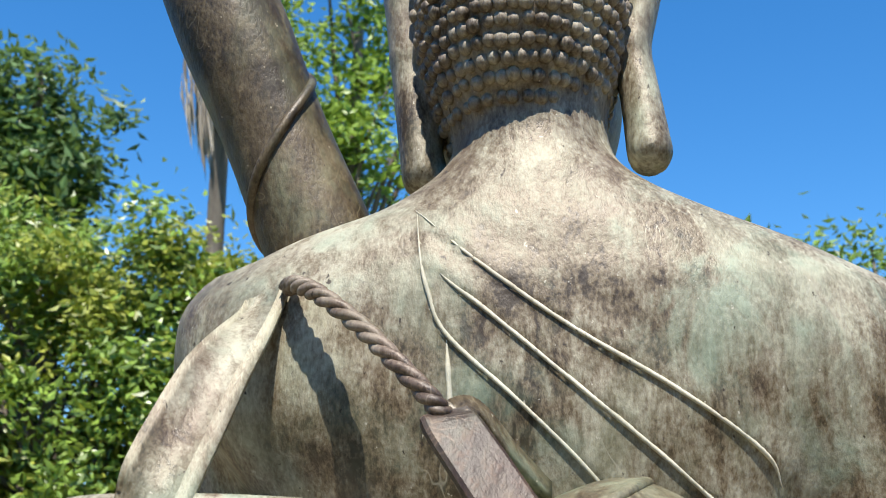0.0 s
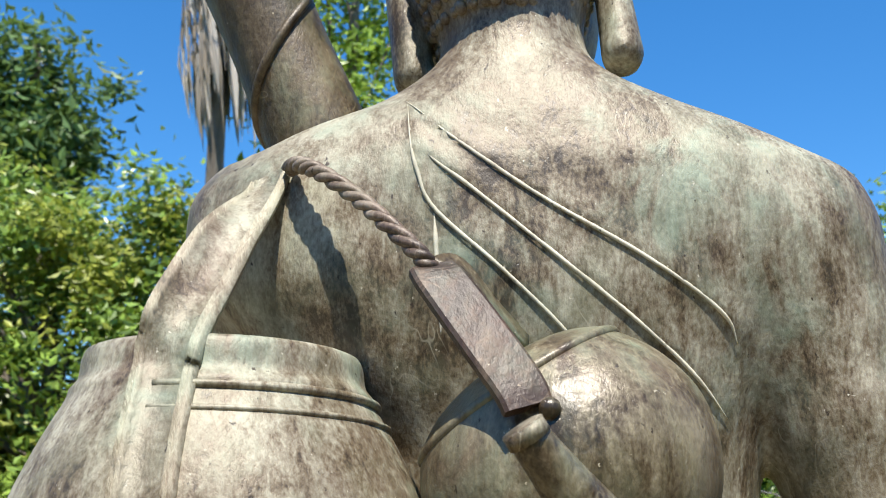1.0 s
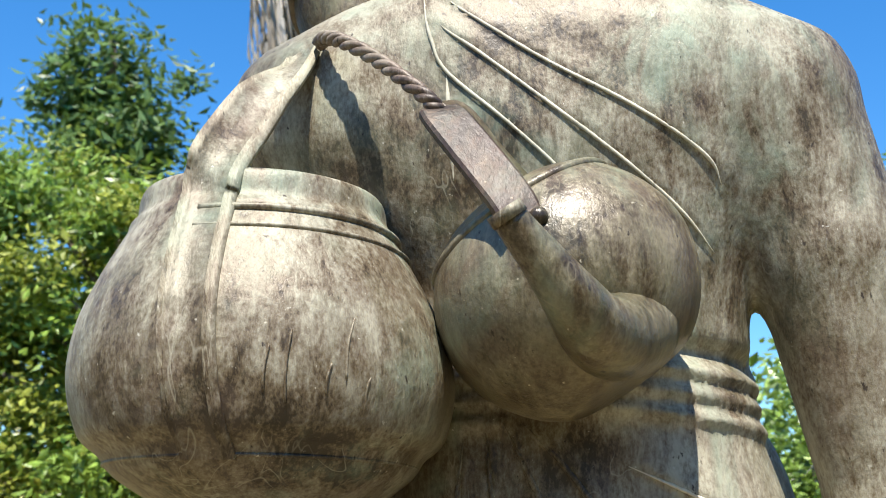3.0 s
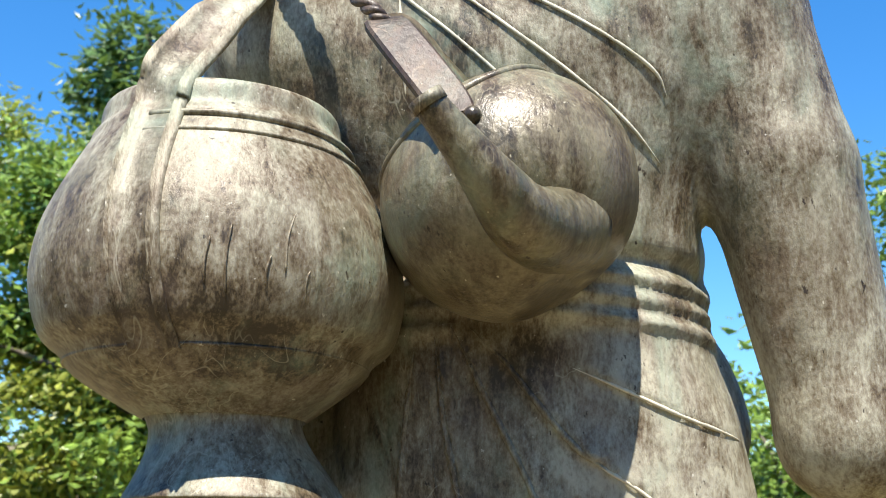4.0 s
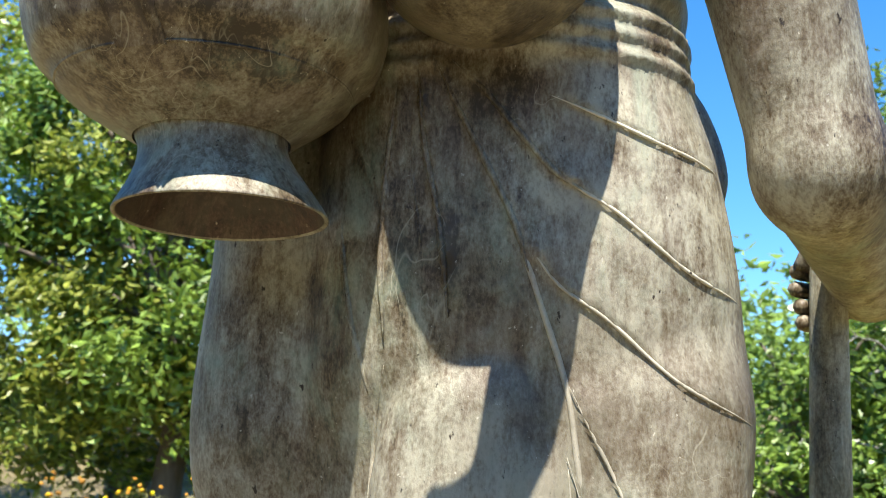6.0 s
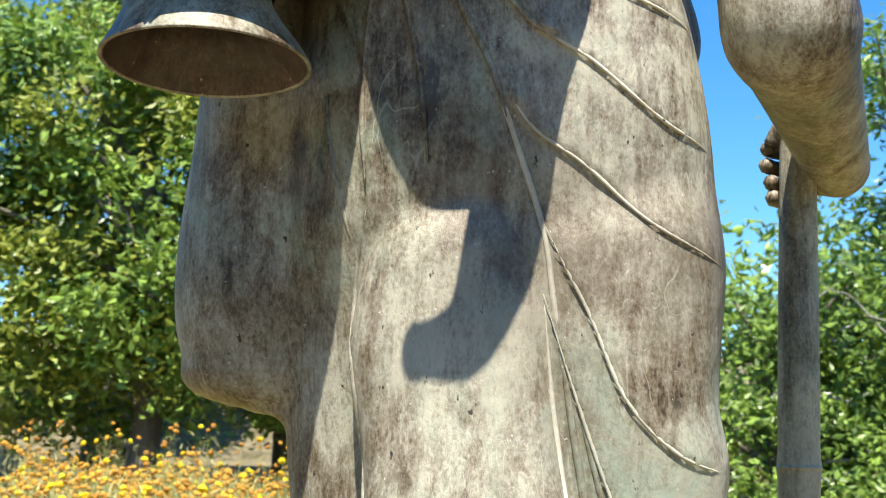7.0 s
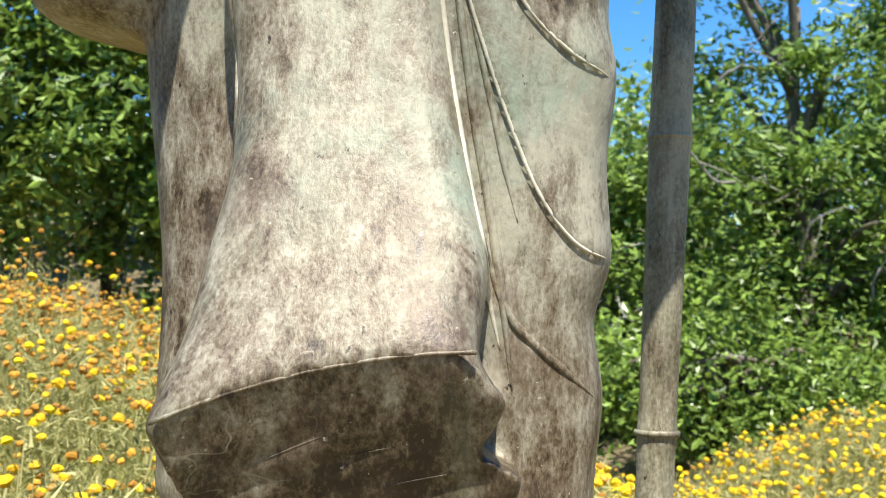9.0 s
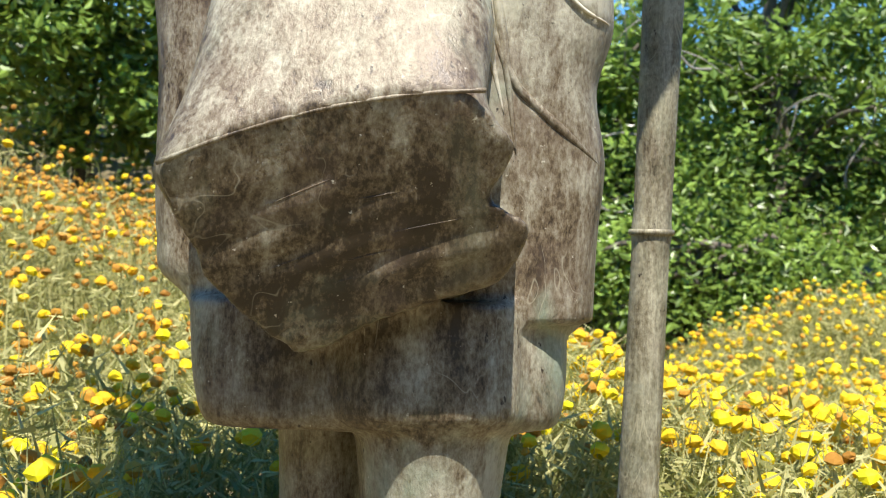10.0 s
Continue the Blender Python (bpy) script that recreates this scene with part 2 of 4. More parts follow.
def ground_z(x, y):
    left = 0.42 * step(-0.1, -1.7, x) * step(1.4, 3.4, y) + 0.12 * step(-1.2, -3.0, x) * step(3.5, 5.5, y)
    right = -0.30 * step(0.6, 1.4, x) * step(1.2, 3.2, y) + 0.40 * step(1.5, 2.6, x) * step(3.0, 5.2, y)
    far = 0.4 * step(6, 11, y) + 2.6 * step(11.5, 19, y)
    uneven = 0.04 * noise.noise(Vector((x * 0.9, y * 0.9, 0))) * step(0.6, 1.6, abs(x - 0.3) + abs(y - 0.2))
    return -0.08 + left + right + far + uneven


def make_ground():
    ticks = sorted({round(-16 + 0.4 * i, 3) for i in range(81)} | {s * v for s in (-1, 1) for v in (20, 30, 50, 90, 160, 300, 600, 1200, 2400)})
    n = len(ticks)
    verts = [(x, y, ground_z(x, y)) for y in ticks for x in ticks]
    faces = [(j * n + i, j * n + i + 1, (j + 1) * n + i + 1, (j + 1) * n + i) for j in range(n - 1) for i in range(n - 1)]
    tagged(mesh_object("ground", verts, faces, SOIL), "dry brown soil with sparse grass, sloping up behind", "ground", kind="structure")


make_ground()


# ---- the statue: one cast body from blended sections ----
CELL = 0.007
LOW = np.array((-0.37, -0.29, -0.03))
SIZE = tuple(int(v) for v in np.ceil((np.array((0.74, 0.60, 2.68)) - LOW) / CELL))
AX = [LOW[i] + CELL * np.arange(SIZE[i]) for i in range(3)]
field = np.full(SIZE, 0.5, dtype=np.float32)


def blend(fn, lo, hi, k):
    """Adds the solid fn(X, Y, Z) < 0 within a box, with a fillet of about k."""
    i0 = [max(0, int((lo[i] - LOW[i]) / CELL)) for i in range(3)]
    i1 = [min(SIZE[i], int((hi[i] - LOW[i]) / CELL) + 2) for i in range(3)]
    cut = tuple(slice(a, b) for a, b in zip(i0, i1))
    X = AX[0][cut[0]][:, None, None]
    Y = AX[1][cut[1]][None, :, None]
    Z = AX[2][cut[2]][None, None, :]
    f = fn(X, Y, Z).astype(np.float32)
    g = field[cut]
    h = np.maximum(k - np.abs(f - g), 0) / k
    field[cut] = np.minimum(f, g) - h * h * k * 0.25


def ease(z, keys, column):
    """Smooth value of a column of the section table at the heights z."""
    ks = np.array(keys, dtype=float)
    zz, v = ks[:, 0], ks[:, column]
    d = np.diff(v) / np.diff(zz)
    m = np.concatenate(([d[0]], (d[1:] + d[:-1]) / 2, [d[-1]]))
    m[1:-1] = np.where(d[1:] * d[:-1] <= 0, 0, m[1:-1])
    i = np.clip(np.searchsorted(zz, z) - 1, 0, len(zz) - 2)
    w = zz[i + 1] - zz[i]
    s = np.clip((z - zz[i]) / w, 0, 1)
    return ((1 + 2 * s) * (1 - s) ** 2 * v[i] + s * (1 - s) ** 2 * w * m[i] + s * s * (3 - 2 * s) * v[i + 1] + s * s * (s - 1) * w * m[i + 1])


def sections(keys, k=0.03, skew=0.0, skew_x=0.0, swell=None, cut=None):
    """A solid given by rows of height, left, right, back, front and squareness."""
    zs = [r[0] for r in keys]

    def fn(X, Y, Z):
        z = np.broadcast_to(Z - skew * ((X - skew_x) - 3.1 * (X - skew_x) ** 2), np.broadcast_shapes(X.shape, Z.shape))
        l, r, b, f, n = (ease(z, keys, c) for c in range(1, 6))
        grow = swell(X, z) if swell else 0.0
        cx, ax = (l + r) / 2, (r - l) / 2 + grow
        cy, ay = (b + f) / 2, (f - b) / 2 + grow
        q = (np.abs((X - cx) / ax) ** n + np.abs((Y - cy) / ay) ** n) ** (1 / n)
        side = (q - 1) * np.minimum(ax, ay)
        side = np.maximum(side, np.maximum(zs[0] - z, z - zs[-1]))
        return np.maximum(side, cut(X, Y, z)) if cut else side

    lo = (min(r[1] for r in keys) - 0.08, min(r[3] for r in keys) - 0.06, zs[0] - 0.1)
    hi = (max(r[2] for r in keys) + 0.08, max(r[4] for r in keys) + 0.08, zs[-1] + 0.1)
    blend(fn, lo, hi, k)


def limb(a, b, ra, rb, k=0.03, flat=(1, 1, 1)):
    a, b, s = np.array(a), np.array(b), np.array(flat)
    d = (b - a) * s
    dd = float(d @ d)

    def fn(X, Y, Z):
        x, y, z = (X - a[0]) * s[0], (Y - a[1]) * s[1], (Z - a[2]) * s[2]
        h = np.clip((x * d[0] + y * d[1] + z * d[2]) / dd, 0, 1)
        return np.sqrt((x - h * d[0]) ** 2 + (y - h * d[1]) ** 2 + (z - h * d[2]) ** 2) - (ra + (rb - ra) * h)

    m = max(ra, rb) * max(1 / v for v in flat) + 0.08
    blend(fn, np.minimum(a, b) - m, np.maximum(a, b) + m, k)


def egg(c, r, k=0.03):
    def fn(X, Y, Z):
        q = np.sqrt(((X - c[0]) / r[0]) ** 2 + ((Y - c[1]) / r[1]) ** 2 + ((Z - c[2]) / r[2]) ** 2)
        return (q - 1) * min(r)

    blend(fn, [c[i] - r[i] - 0.07 for i in range(3)], [c[i] + r[i] + 0.07 for i in range(3)], k)


def belt(X, z):
    t = z - 0.10 * (0.38 - X) * (X > 0.1) + 0.012
    return 0.009 * sum(np.exp(-((t - h) / 0.008) ** 2) for h in (1.512, 1.537, 1.562)) - 0.012 * np.exp(-((t - 1.585) / 0.012) ** 2)


def undercut(X, Y, z):
    """The hollow under the trailing hem, scored by shallow folds."""
    fold = (0.0018 * np.sin(210 * (z - 0.14 * X) + 3 * np.sin(9 * X)) + 0.0016 * np.sin(117 * (z - 0.05 * X) + 4 * np.sin(13 * X + 1))) * (0.5 + 0.5 * np.sin(16 * X + 40 * z)) * np.clip((0.525 - z) / 0.05, 0, 1)
    return -0.907 * (Y + 0.184) - 0.42 * (z - 0.548) + fold


# height, left, right, back, front, squareness
TORSO = [
    (0.350, 0.050, 0.418, 0.030, 0.25, 4.0), (0.375, 0.000, 0.421, 0.030, 0.25, 4.0), (0.400, -0.037, 0.425, 0.030, 0.26, 4.0), (0.44, -0.044, 0.427, 0.030, 0.26, 4.0), (0.65, -0.052, 0.435, 0.035, 0.27, 3.2),
    (0.90, -0.085, 0.442, 0.030, 0.28, 2.5), (1.04, -0.090, 0.446, 0.010, 0.28, 2.5), (1.15, -0.090, 0.446, -0.022, 0.28, 2.6),
    (1.27, -0.080, 0.440, -0.035, 0.27, 2.6),
    (1.40, -0.070, 0.418, -0.036, 0.26, 2.6), (1.54, -0.060, 0.383, -0.034, 0.25, 2.6), (1.66, -0.080, 0.385, -0.048, 0.25, 2.7),
    (1.75, -0.160, 0.400, -0.070, 0.24, 2.9), (1.85, -0.235, 0.450, -0.084, 0.24, 3.0), (1.92, -0.250, 0.495, -0.082, 0.23, 2.9),
    (1.96, -0.240, 0.500, -0.078, 0.22, 2.6), (1.992, -0.195, 0.460, -0.070, 0.20, 2.4), (2.022, -0.140, 0.400, -0.062, 0.19, 2.3),
    (2.052, -0.060, 0.325, -0.052, 0.18, 2.2), (2.085, -0.005, 0.255, -0.042, 0.17, 2.1), (2.12, 0.027, 0.216, -0.030, 0.165, 2.0),
    (2.24, 0.030, 0.212, -0.010, 0.17, 2.0)]
SLEEVE = [
    (0.925, -0.130, -0.060, 0.11, 0.24, 2.0), (0.945, -0.205, -0.040, 0.08, 0.27, 2.2), (1.00, -0.233, -0.020, 0.06, 0.30, 2.3),
    (1.10, -0.243, -0.010, 0.045, 0.30, 2.3), (1.34, -0.222, -0.010, 0.045, 0.28, 2.3), (1.60, -0.250, -0.02, 0.06, 0.26, 2.3),
    (1.84, -0.272, -0.05, 0.03, 0.24, 2.3), (1.93, -0.258, -0.08, 0.0, 0.22, 2.3), (1.98, -0.245, -0.10, 0.02, 0.2, 2.2)]
TRAIN = [
    (0.338, 0.128, 0.160, -0.24, 0.1, 5.0), (0.350, 0.121, 0.190, -0.24, 0.1, 6.0), (0.364, 0.104, 0.252, -0.23, 0.1, 7.0), (0.378, 0.094, 0.308, -0.23, 0.1, 8.0),
    (0.395, 0.078, 0.326, -0.22, 0.1, 8.0), (0.414, 0.066, 0.337, -0.22, 0.1, 8.0), (0.436, 0.050, 0.342, -0.21, 0.1, 8.0), (0.446, 0.047, 0.322, -0.21, 0.1, 8.0),
    (0.461, 0.044, 0.304, -0.205, 0.1, 8.0), (0.478, 0.036, 0.314, -0.200, 0.1, 8.0), (0.504, 0.024, 0.325, -0.195, 0.1, 8.0), (0.521, 0.016, 0.313, -0.192, 0.1, 8.0),
    (0.549, 0.004, 0.300, -0.186, 0.1, 8.0), (0.565, 0.006, 0.302, -0.180, 0.1, 6.5),
    (0.62, 0.024, 0.308, -0.150, 0.1, 5.5), (0.70, 0.036, 0.295, -0.112, 0.1, 4.6), (0.79, 0.050, 0.278, -0.080, 0.1, 4.2),
    (0.90, 0.045, 0.262, -0.054, 0.1, 3.8), (1.04, 0.022, 0.245, -0.042, 0.1, 3.4), (1.15, 0.040, 0.225, -0.026, 0.1, 2.8), (1.24, 0.060, 0.200, 0.03, 0.1, 2.6)]
DRAPE = [
    (0.358, 0.19, 0.430, 0.000, 0.2, 4.0), (0.45, 0.19, 0.433, -0.004, 0.2, 4.0), (0.525, 0.19, 0.440, -0.006, 0.2, 3.6), (0.60, 0.19, 0.430, -0.008, 0.2, 3.4),
    (0.675, 0.19, 0.447, -0.010, 0.2, 3.4), (0.77, 0.18, 0.441, -0.014, 0.2, 3.2), (0.87, 0.16, 0.450, -0.020, 0.2, 3.0), (0.94, 0.14, 0.440, -0.022, 0.2, 3.0),
    (1.10, 0.10, 0.452, -0.024, 0.2, 2.8), (1.17, 0.10, 0.440, -0.008, 0.2, 2.7), (1.24, 0.12, 0.41, 0.04, 0.18, 2.6)]
SKIRT = [
    (0.245, 0.020, 0.394, 0.010, 0.22, 4.5), (0.262, 0.012, 0.400, 0.0, 0.23, 4.5), (0.38, -0.002, 0.405, 0.008, 0.23, 4.5)]
sections(TORSO, swell=belt)
sections(SLEEVE, k=0.025)
FLANK = [
    (1.36, 0.30, 0.428, 0.10, 0.22, 2.6), (1.40, 0.30, 0.436, 0.10, 0.22, 2.6), (1.435, 0.30, 0.431, 0.10, 0.22, 2.6), (1.485, 0.28, 0.414, 0.10, 0.22, 2.6), (1.525, 0.28, 0.393, 0.10, 0.22, 2.6),
    (1.545, 0.28, 0.390, 0.10, 0.22, 2.6), (1.565, 0.28, 0.396, 0.10, 0.22, 2.6), (1.59, 0.28, 0.388, 0.10, 0.22, 2.6), (1.62, 0.28, 0.392, 0.10, 0.22, 2.6), (1.66, 0.28, 0.386, 0.10, 0.22, 2.6)]
sections(FLANK, k=0.006)
limb((0.425, 0.06, 1.875), (0.477, 0.055, 1.70), 0.105, 0.090, 0.035)
limb((0.477, 0.055, 1.70), (0.536, 0.075, 1.388), 0.090, 0.073, 0.015)
limb((0.536, 0.075, 1.388), (0.648, 0.42, 1.305), 0.076, 0.046, 0.03)
egg((0.612, 0.452, 1.315), (0.042, 0.024, 0.045), 0.015)
sections(SKIRT, k=0.012)
sections([(0.250, 0.165, 0.345, -0.030, 0.1, 2.6), (0.268, 0.155, 0.352, -0.045, 0.1, 2.6), (0.38, 0.165, 0.350, -0.035, 0.1, 2.6)], k=0.012)
sections(DRAPE, k=0.012)
sections(TRAIN, k=0.006, skew=0.24, skew_x=0.16, cut=undercut)
limb((0.262, 0.055, 0.30), (0.258, 0.06, 0.08), 0.090, 0.062, 0.012)
limb((0.137, 0.150, 0.30), (0.140, 0.15, 0.08), 0.052, 0.045, 0.012)
limb((0.258, 0.05, 0.035), (0.275, 0.25, 0.02), 0.055, 0.04, 0.03)
limb((0.140, 0.15, 0.035), (0.125, 0.34, 0.02), 0.05, 0.038, 0.03)
HEAD, HEAD_R = (0.108, 0.095, 2.35), (0.122, 0.175, 0.255)
egg(HEAD, HEAD_R, 0.012)
egg((0.115, 0.19, 2.25), (0.120, 0.10, 0.17), 0.02)
egg((0.115, 0.10, 2.60), (0.07, 0.07, 0.07), 0.03)
limb((0.268, 0.11, 2.42), (0.238, 0.085, 2.27), 0.024, 0.020, 0.006, (1, 0.6, 1))
limb((0.238, 0.085, 2.27), (0.250, 0.060, 2.135), 0.020, 0.025, 0.006, (1, 0.7, 1))
limb((-0.035, 0.12, 2.40), (-0.022, 0.105, 2.27), 0.026, 0.022, 0.006, (1, 0.6, 1))
limb((-0.022, 0.105, 2.27), (0.000, 0.090, 2.120), 0.022, 0.026, 0.006, (1, 0.7, 1))


def skin(f):
    """The surface of the solid, as a mesh of quads with one vertex in each cell that it crosses."""
    inside = f < 0
    n = [s - 1 for s in f.shape]
    total, count = np.zeros((*n, 3)), np.zeros(n)
    for axis in range(3):
        o1, o2 = [i for i in range(3) if i != axis]
        for a in (0, 1):
            for b in (0, 1):
                s0 = [slice(0, n[i]) for i in range(3)]
                s0[o1], s0[o2] = slice(a, n[o1] + a), slice(b, n[o2] + b)
                s1 = list(s0)
                s1[axis] = slice(1, n[axis] + 1)
                u, v = f[tuple(s0)], f[tuple(s1)]
                hit = (u < 0) != (v < 0)
                t = np.where(hit, u / np.where(hit, u - v, 1), 0)
                total[..., axis] += t
                total[..., o1] += hit * a
                total[..., o2] += hit * b
                count += hit
    used = count > 0
    where = np.argwhere(used)
    verts = LOW + CELL * (where + total[used] / count[used][:, None])
    ident = np.full(n, -1)
    ident[used] = np.arange(len(where))
    faces = []
    for axis in range(3):
        o1, o2 = (axis + 1) % 3, (axis + 2) % 3
        s0, s1 = [slice(1, n[i]) for i in range(3)], [slice(1, n[i]) for i in range(3)]
        s0[axis], s1[axis] = slice(0, n[axis]), slice(1, n[axis] + 1)
        a, b = inside[tuple(s0)], inside[tuple(s1)]
        for hit, turn in ((a & ~b, 1), (~a & b, -1)):
            p = np.argwhere(hit)
            p += np.array([0 if i == axis else 1 for i in range(3)])
            q = []
            for da, db in ((0, 0), (-1, 0), (-1, -1), (0, -1)):
                r = p.copy()
                r[:, o1] += da
                r[:, o2] += db
                q.append(ident[r[:, 0], r[:, 1], r[:, 2]])
            quad = np.stack(q[::turn], 1)
            faces.extend(map(tuple, quad.tolist()))
    return [Vector(v) for v in verts.tolist()], faces


first = np.argmax(field < 0, axis=1)


def back_y(x, z):
    """Where the statue's back surface lies at x and z."""
    i, k = (x - LOW[0]) / CELL, (z - LOW[2]) / CELL
    total = 0.0
    for di in (0, 1):
        for dk in (0, 1):
            a, c = int(i) + di, int(k) + dk
            j = first[a, c]
            if j == 0:
                y = 0.1
            else:
                u, v = field[a, j - 1, c], field[a, j, c]
                y = LOW[1] + CELL * (j - 1 + u / (u - v))
            total += y * (1 - abs(i - int(i) - di)) * (1 - abs(k - int(k) - dk))
    return total


def ridge(points, r=0.0034, n=44, taper=(0.12, 0.2), lift=0.0):
    """A raised seam lying on the back along points (x, z)."""
    flat = [(p.x, p.z) for p in spline([(x, 0, z) for x, z in points], n)]
    path = [Vector((x, back_y(x, z) + 0.05 * r - lift, z)) for x, z in flat]
    for _ in range(2):
        path = [path[0]] + [(path[i - 1] + 2 * path[i] + path[i + 1]) / 4 for i in range(1, n - 1)] + [path[-1]]
    return tube(path, lambda s: r * min(1, taper[0] + 3 * s, taper[1] + 4 * (1 - s)) * (1.25 + 0.10 * math.sin(23 * s + 900 * r)), 8, 0.75)


def pleat(verts, points, height, reach):
    """Lifts the cloth beside a seam, so that the seam is the edge of an overlapping pleat."""
    line = np.array([(p.x, p.z) for p in spline([(x, 0, z) for x, z in points], 30)])
    a, b = line[:-1], line[1:]
    d = b - a
    length = np.linalg.norm(d, axis=1)
    pts = np.array([(v.x, v.y, v.z) for v in verts])
    near = np.where((pts[:, 1] < 0.07) & (pts[:, 0] > line[:, 0].min() - reach) & (pts[:, 0] < line[:, 0].max() + reach)
                    & (pts[:, 2] > line[:, 1].min() - reach) & (pts[:, 2] < line[:, 1].max() + reach))[0]
    q = pts[near][:, None, (0, 2)] - a[None]
    u = np.clip((q * d[None]).sum(2) / length ** 2, 0, 1)
    off = q - u[..., None] * d[None]
    dist = np.linalg.norm(off, axis=2)
    k = dist.argmin(1)
    rows = np.arange(len(near))
    side = d[k, 0] * off[rows, k, 1] - d[k, 1] * off[rows, k, 0]
    s = (k + u[rows, k]) / len(a)
    fade = np.clip(np.minimum(s, 1 - s) * 8, 0, 1)
    w = np.where(side > 0, np.clip(1 - dist[rows, k] / reach, 0, 1) ** 1.3, 0) * fade * height
    for i, lift in zip(near, w):
        verts[i].y -= lift


BACK_SEAMS = (
    [(0.002, 2.035), (0.056, 1.981), (0.146, 1.912), (0.248, 1.850), (0.328, 1.795), (0.345, 1.765)],
    [(0.006, 2.00), (0.030, 1.960), (0.078, 1.920), (0.171, 1.841), (0.249, 1.777), (0.303, 1.728), (0.335, 1.69)],
    [(0.004, 2.03), (0.010, 1.975), (0.019, 1.940), (0.036, 1.900), (0.104, 1.837), (0.170, 1.772), (0.225, 1.70)])
HIP_SEAMS = (
    [(0.230, 1.452), (0.292, 1.425), (0.352, 1.399), (0.420, 1.378)],
    [(0.231, 1.366), (0.265, 1.340), (0.303, 1.316), (0.378, 1.254), (0.438, 1.228)],
    [(0.196, 1.298), (0.234, 1.239), (0.295, 1.194), (0.366, 1.130), (0.444, 1.089)],
    [(0.248, 1.126), (0.270, 1.080), (0.298, 1.024), (0.335, 0.935), (0.389, 0.879), (0.444, 0.858)],
    [(0.246, 1.050), (0.278, 0.948), (0.316, 0.836), (0.359, 0.734), (0.401, 0.681), (0.443, 0.667)])


WAIST_FOLDS = (
    [(0.115, 1.500), (0.155, 1.460), (0.187, 1.418), (0.231, 1.366), (0.265, 1.340)],
    [(0.095, 1.500), (0.130, 1.428), (0.184, 1.318), (0.205, 1.25)],
    [(0.075, 1.490), (0.085, 1.40), (0.105, 1.30), (0.115, 1.20)],
    [(0.050, 1.480), (0.040, 1.38), (0.035, 1.28), (0.040, 1.18)])


def curls():
    out = []
    rng = random.Random(4)
    row = 0
    z = 2.150
    while z < 2.60:
        q = math.sqrt(max(0.02, 1 - ((z - HEAD[2]) / HEAD_R[2]) ** 2))
        rx, ry = HEAD_R[0] * q, HEAD_R[1] * q
        count = max(6, int(math.pi * (rx + ry) * 0.68 / 0.0165))
        for i in range(count):
            a = -math.pi / 2 + (i + 0.5 * (row % 2) - count / 2) / count * 2 * math.pi * 0.68
            lift = 0.010 * (1 - abs(math.cos(a))) if row == 0 else 0
            j = 0.002 if z < 2.28 else 0.005
            c = (HEAD[0] + rx * math.cos(a) + rng.uniform(-j, j), HEAD[1] + ry * math.sin(a), z + lift + rng.uniform(-j, j))
            s = rng.uniform(0.0072, 0.0095)
            out.append(ball(c, (s, s, s), 5, 7))
        z += 0.0175
        row += 1
    return join(*out)


def fingers():
    out = []
    for k, (x, z) in enumerate(((0.542, 1.334), (0.538, 1.308), (0.547, 1.283), (0.551, 1.260))):
        path = spline([(0.620, 0.452, z + 0.006), (0.585, 0.452, z + 0.002), (0.560, 0.436, z), (x + 0.004, 0.412, z)], 12)
        out.append(tube(path, lambda s: 0.0120 if s < 0.93 else 0.0085, 8))
    out.append(tube(spline([(0.640, 0.400, 1.385), (0.600, 0.395, 1.380), (0.572, 0.398, 1.362), (0.556, 0.412, 1.336)], 14), lambda s: 0.019 - 0.005 * s, 10))
    return join(*out)


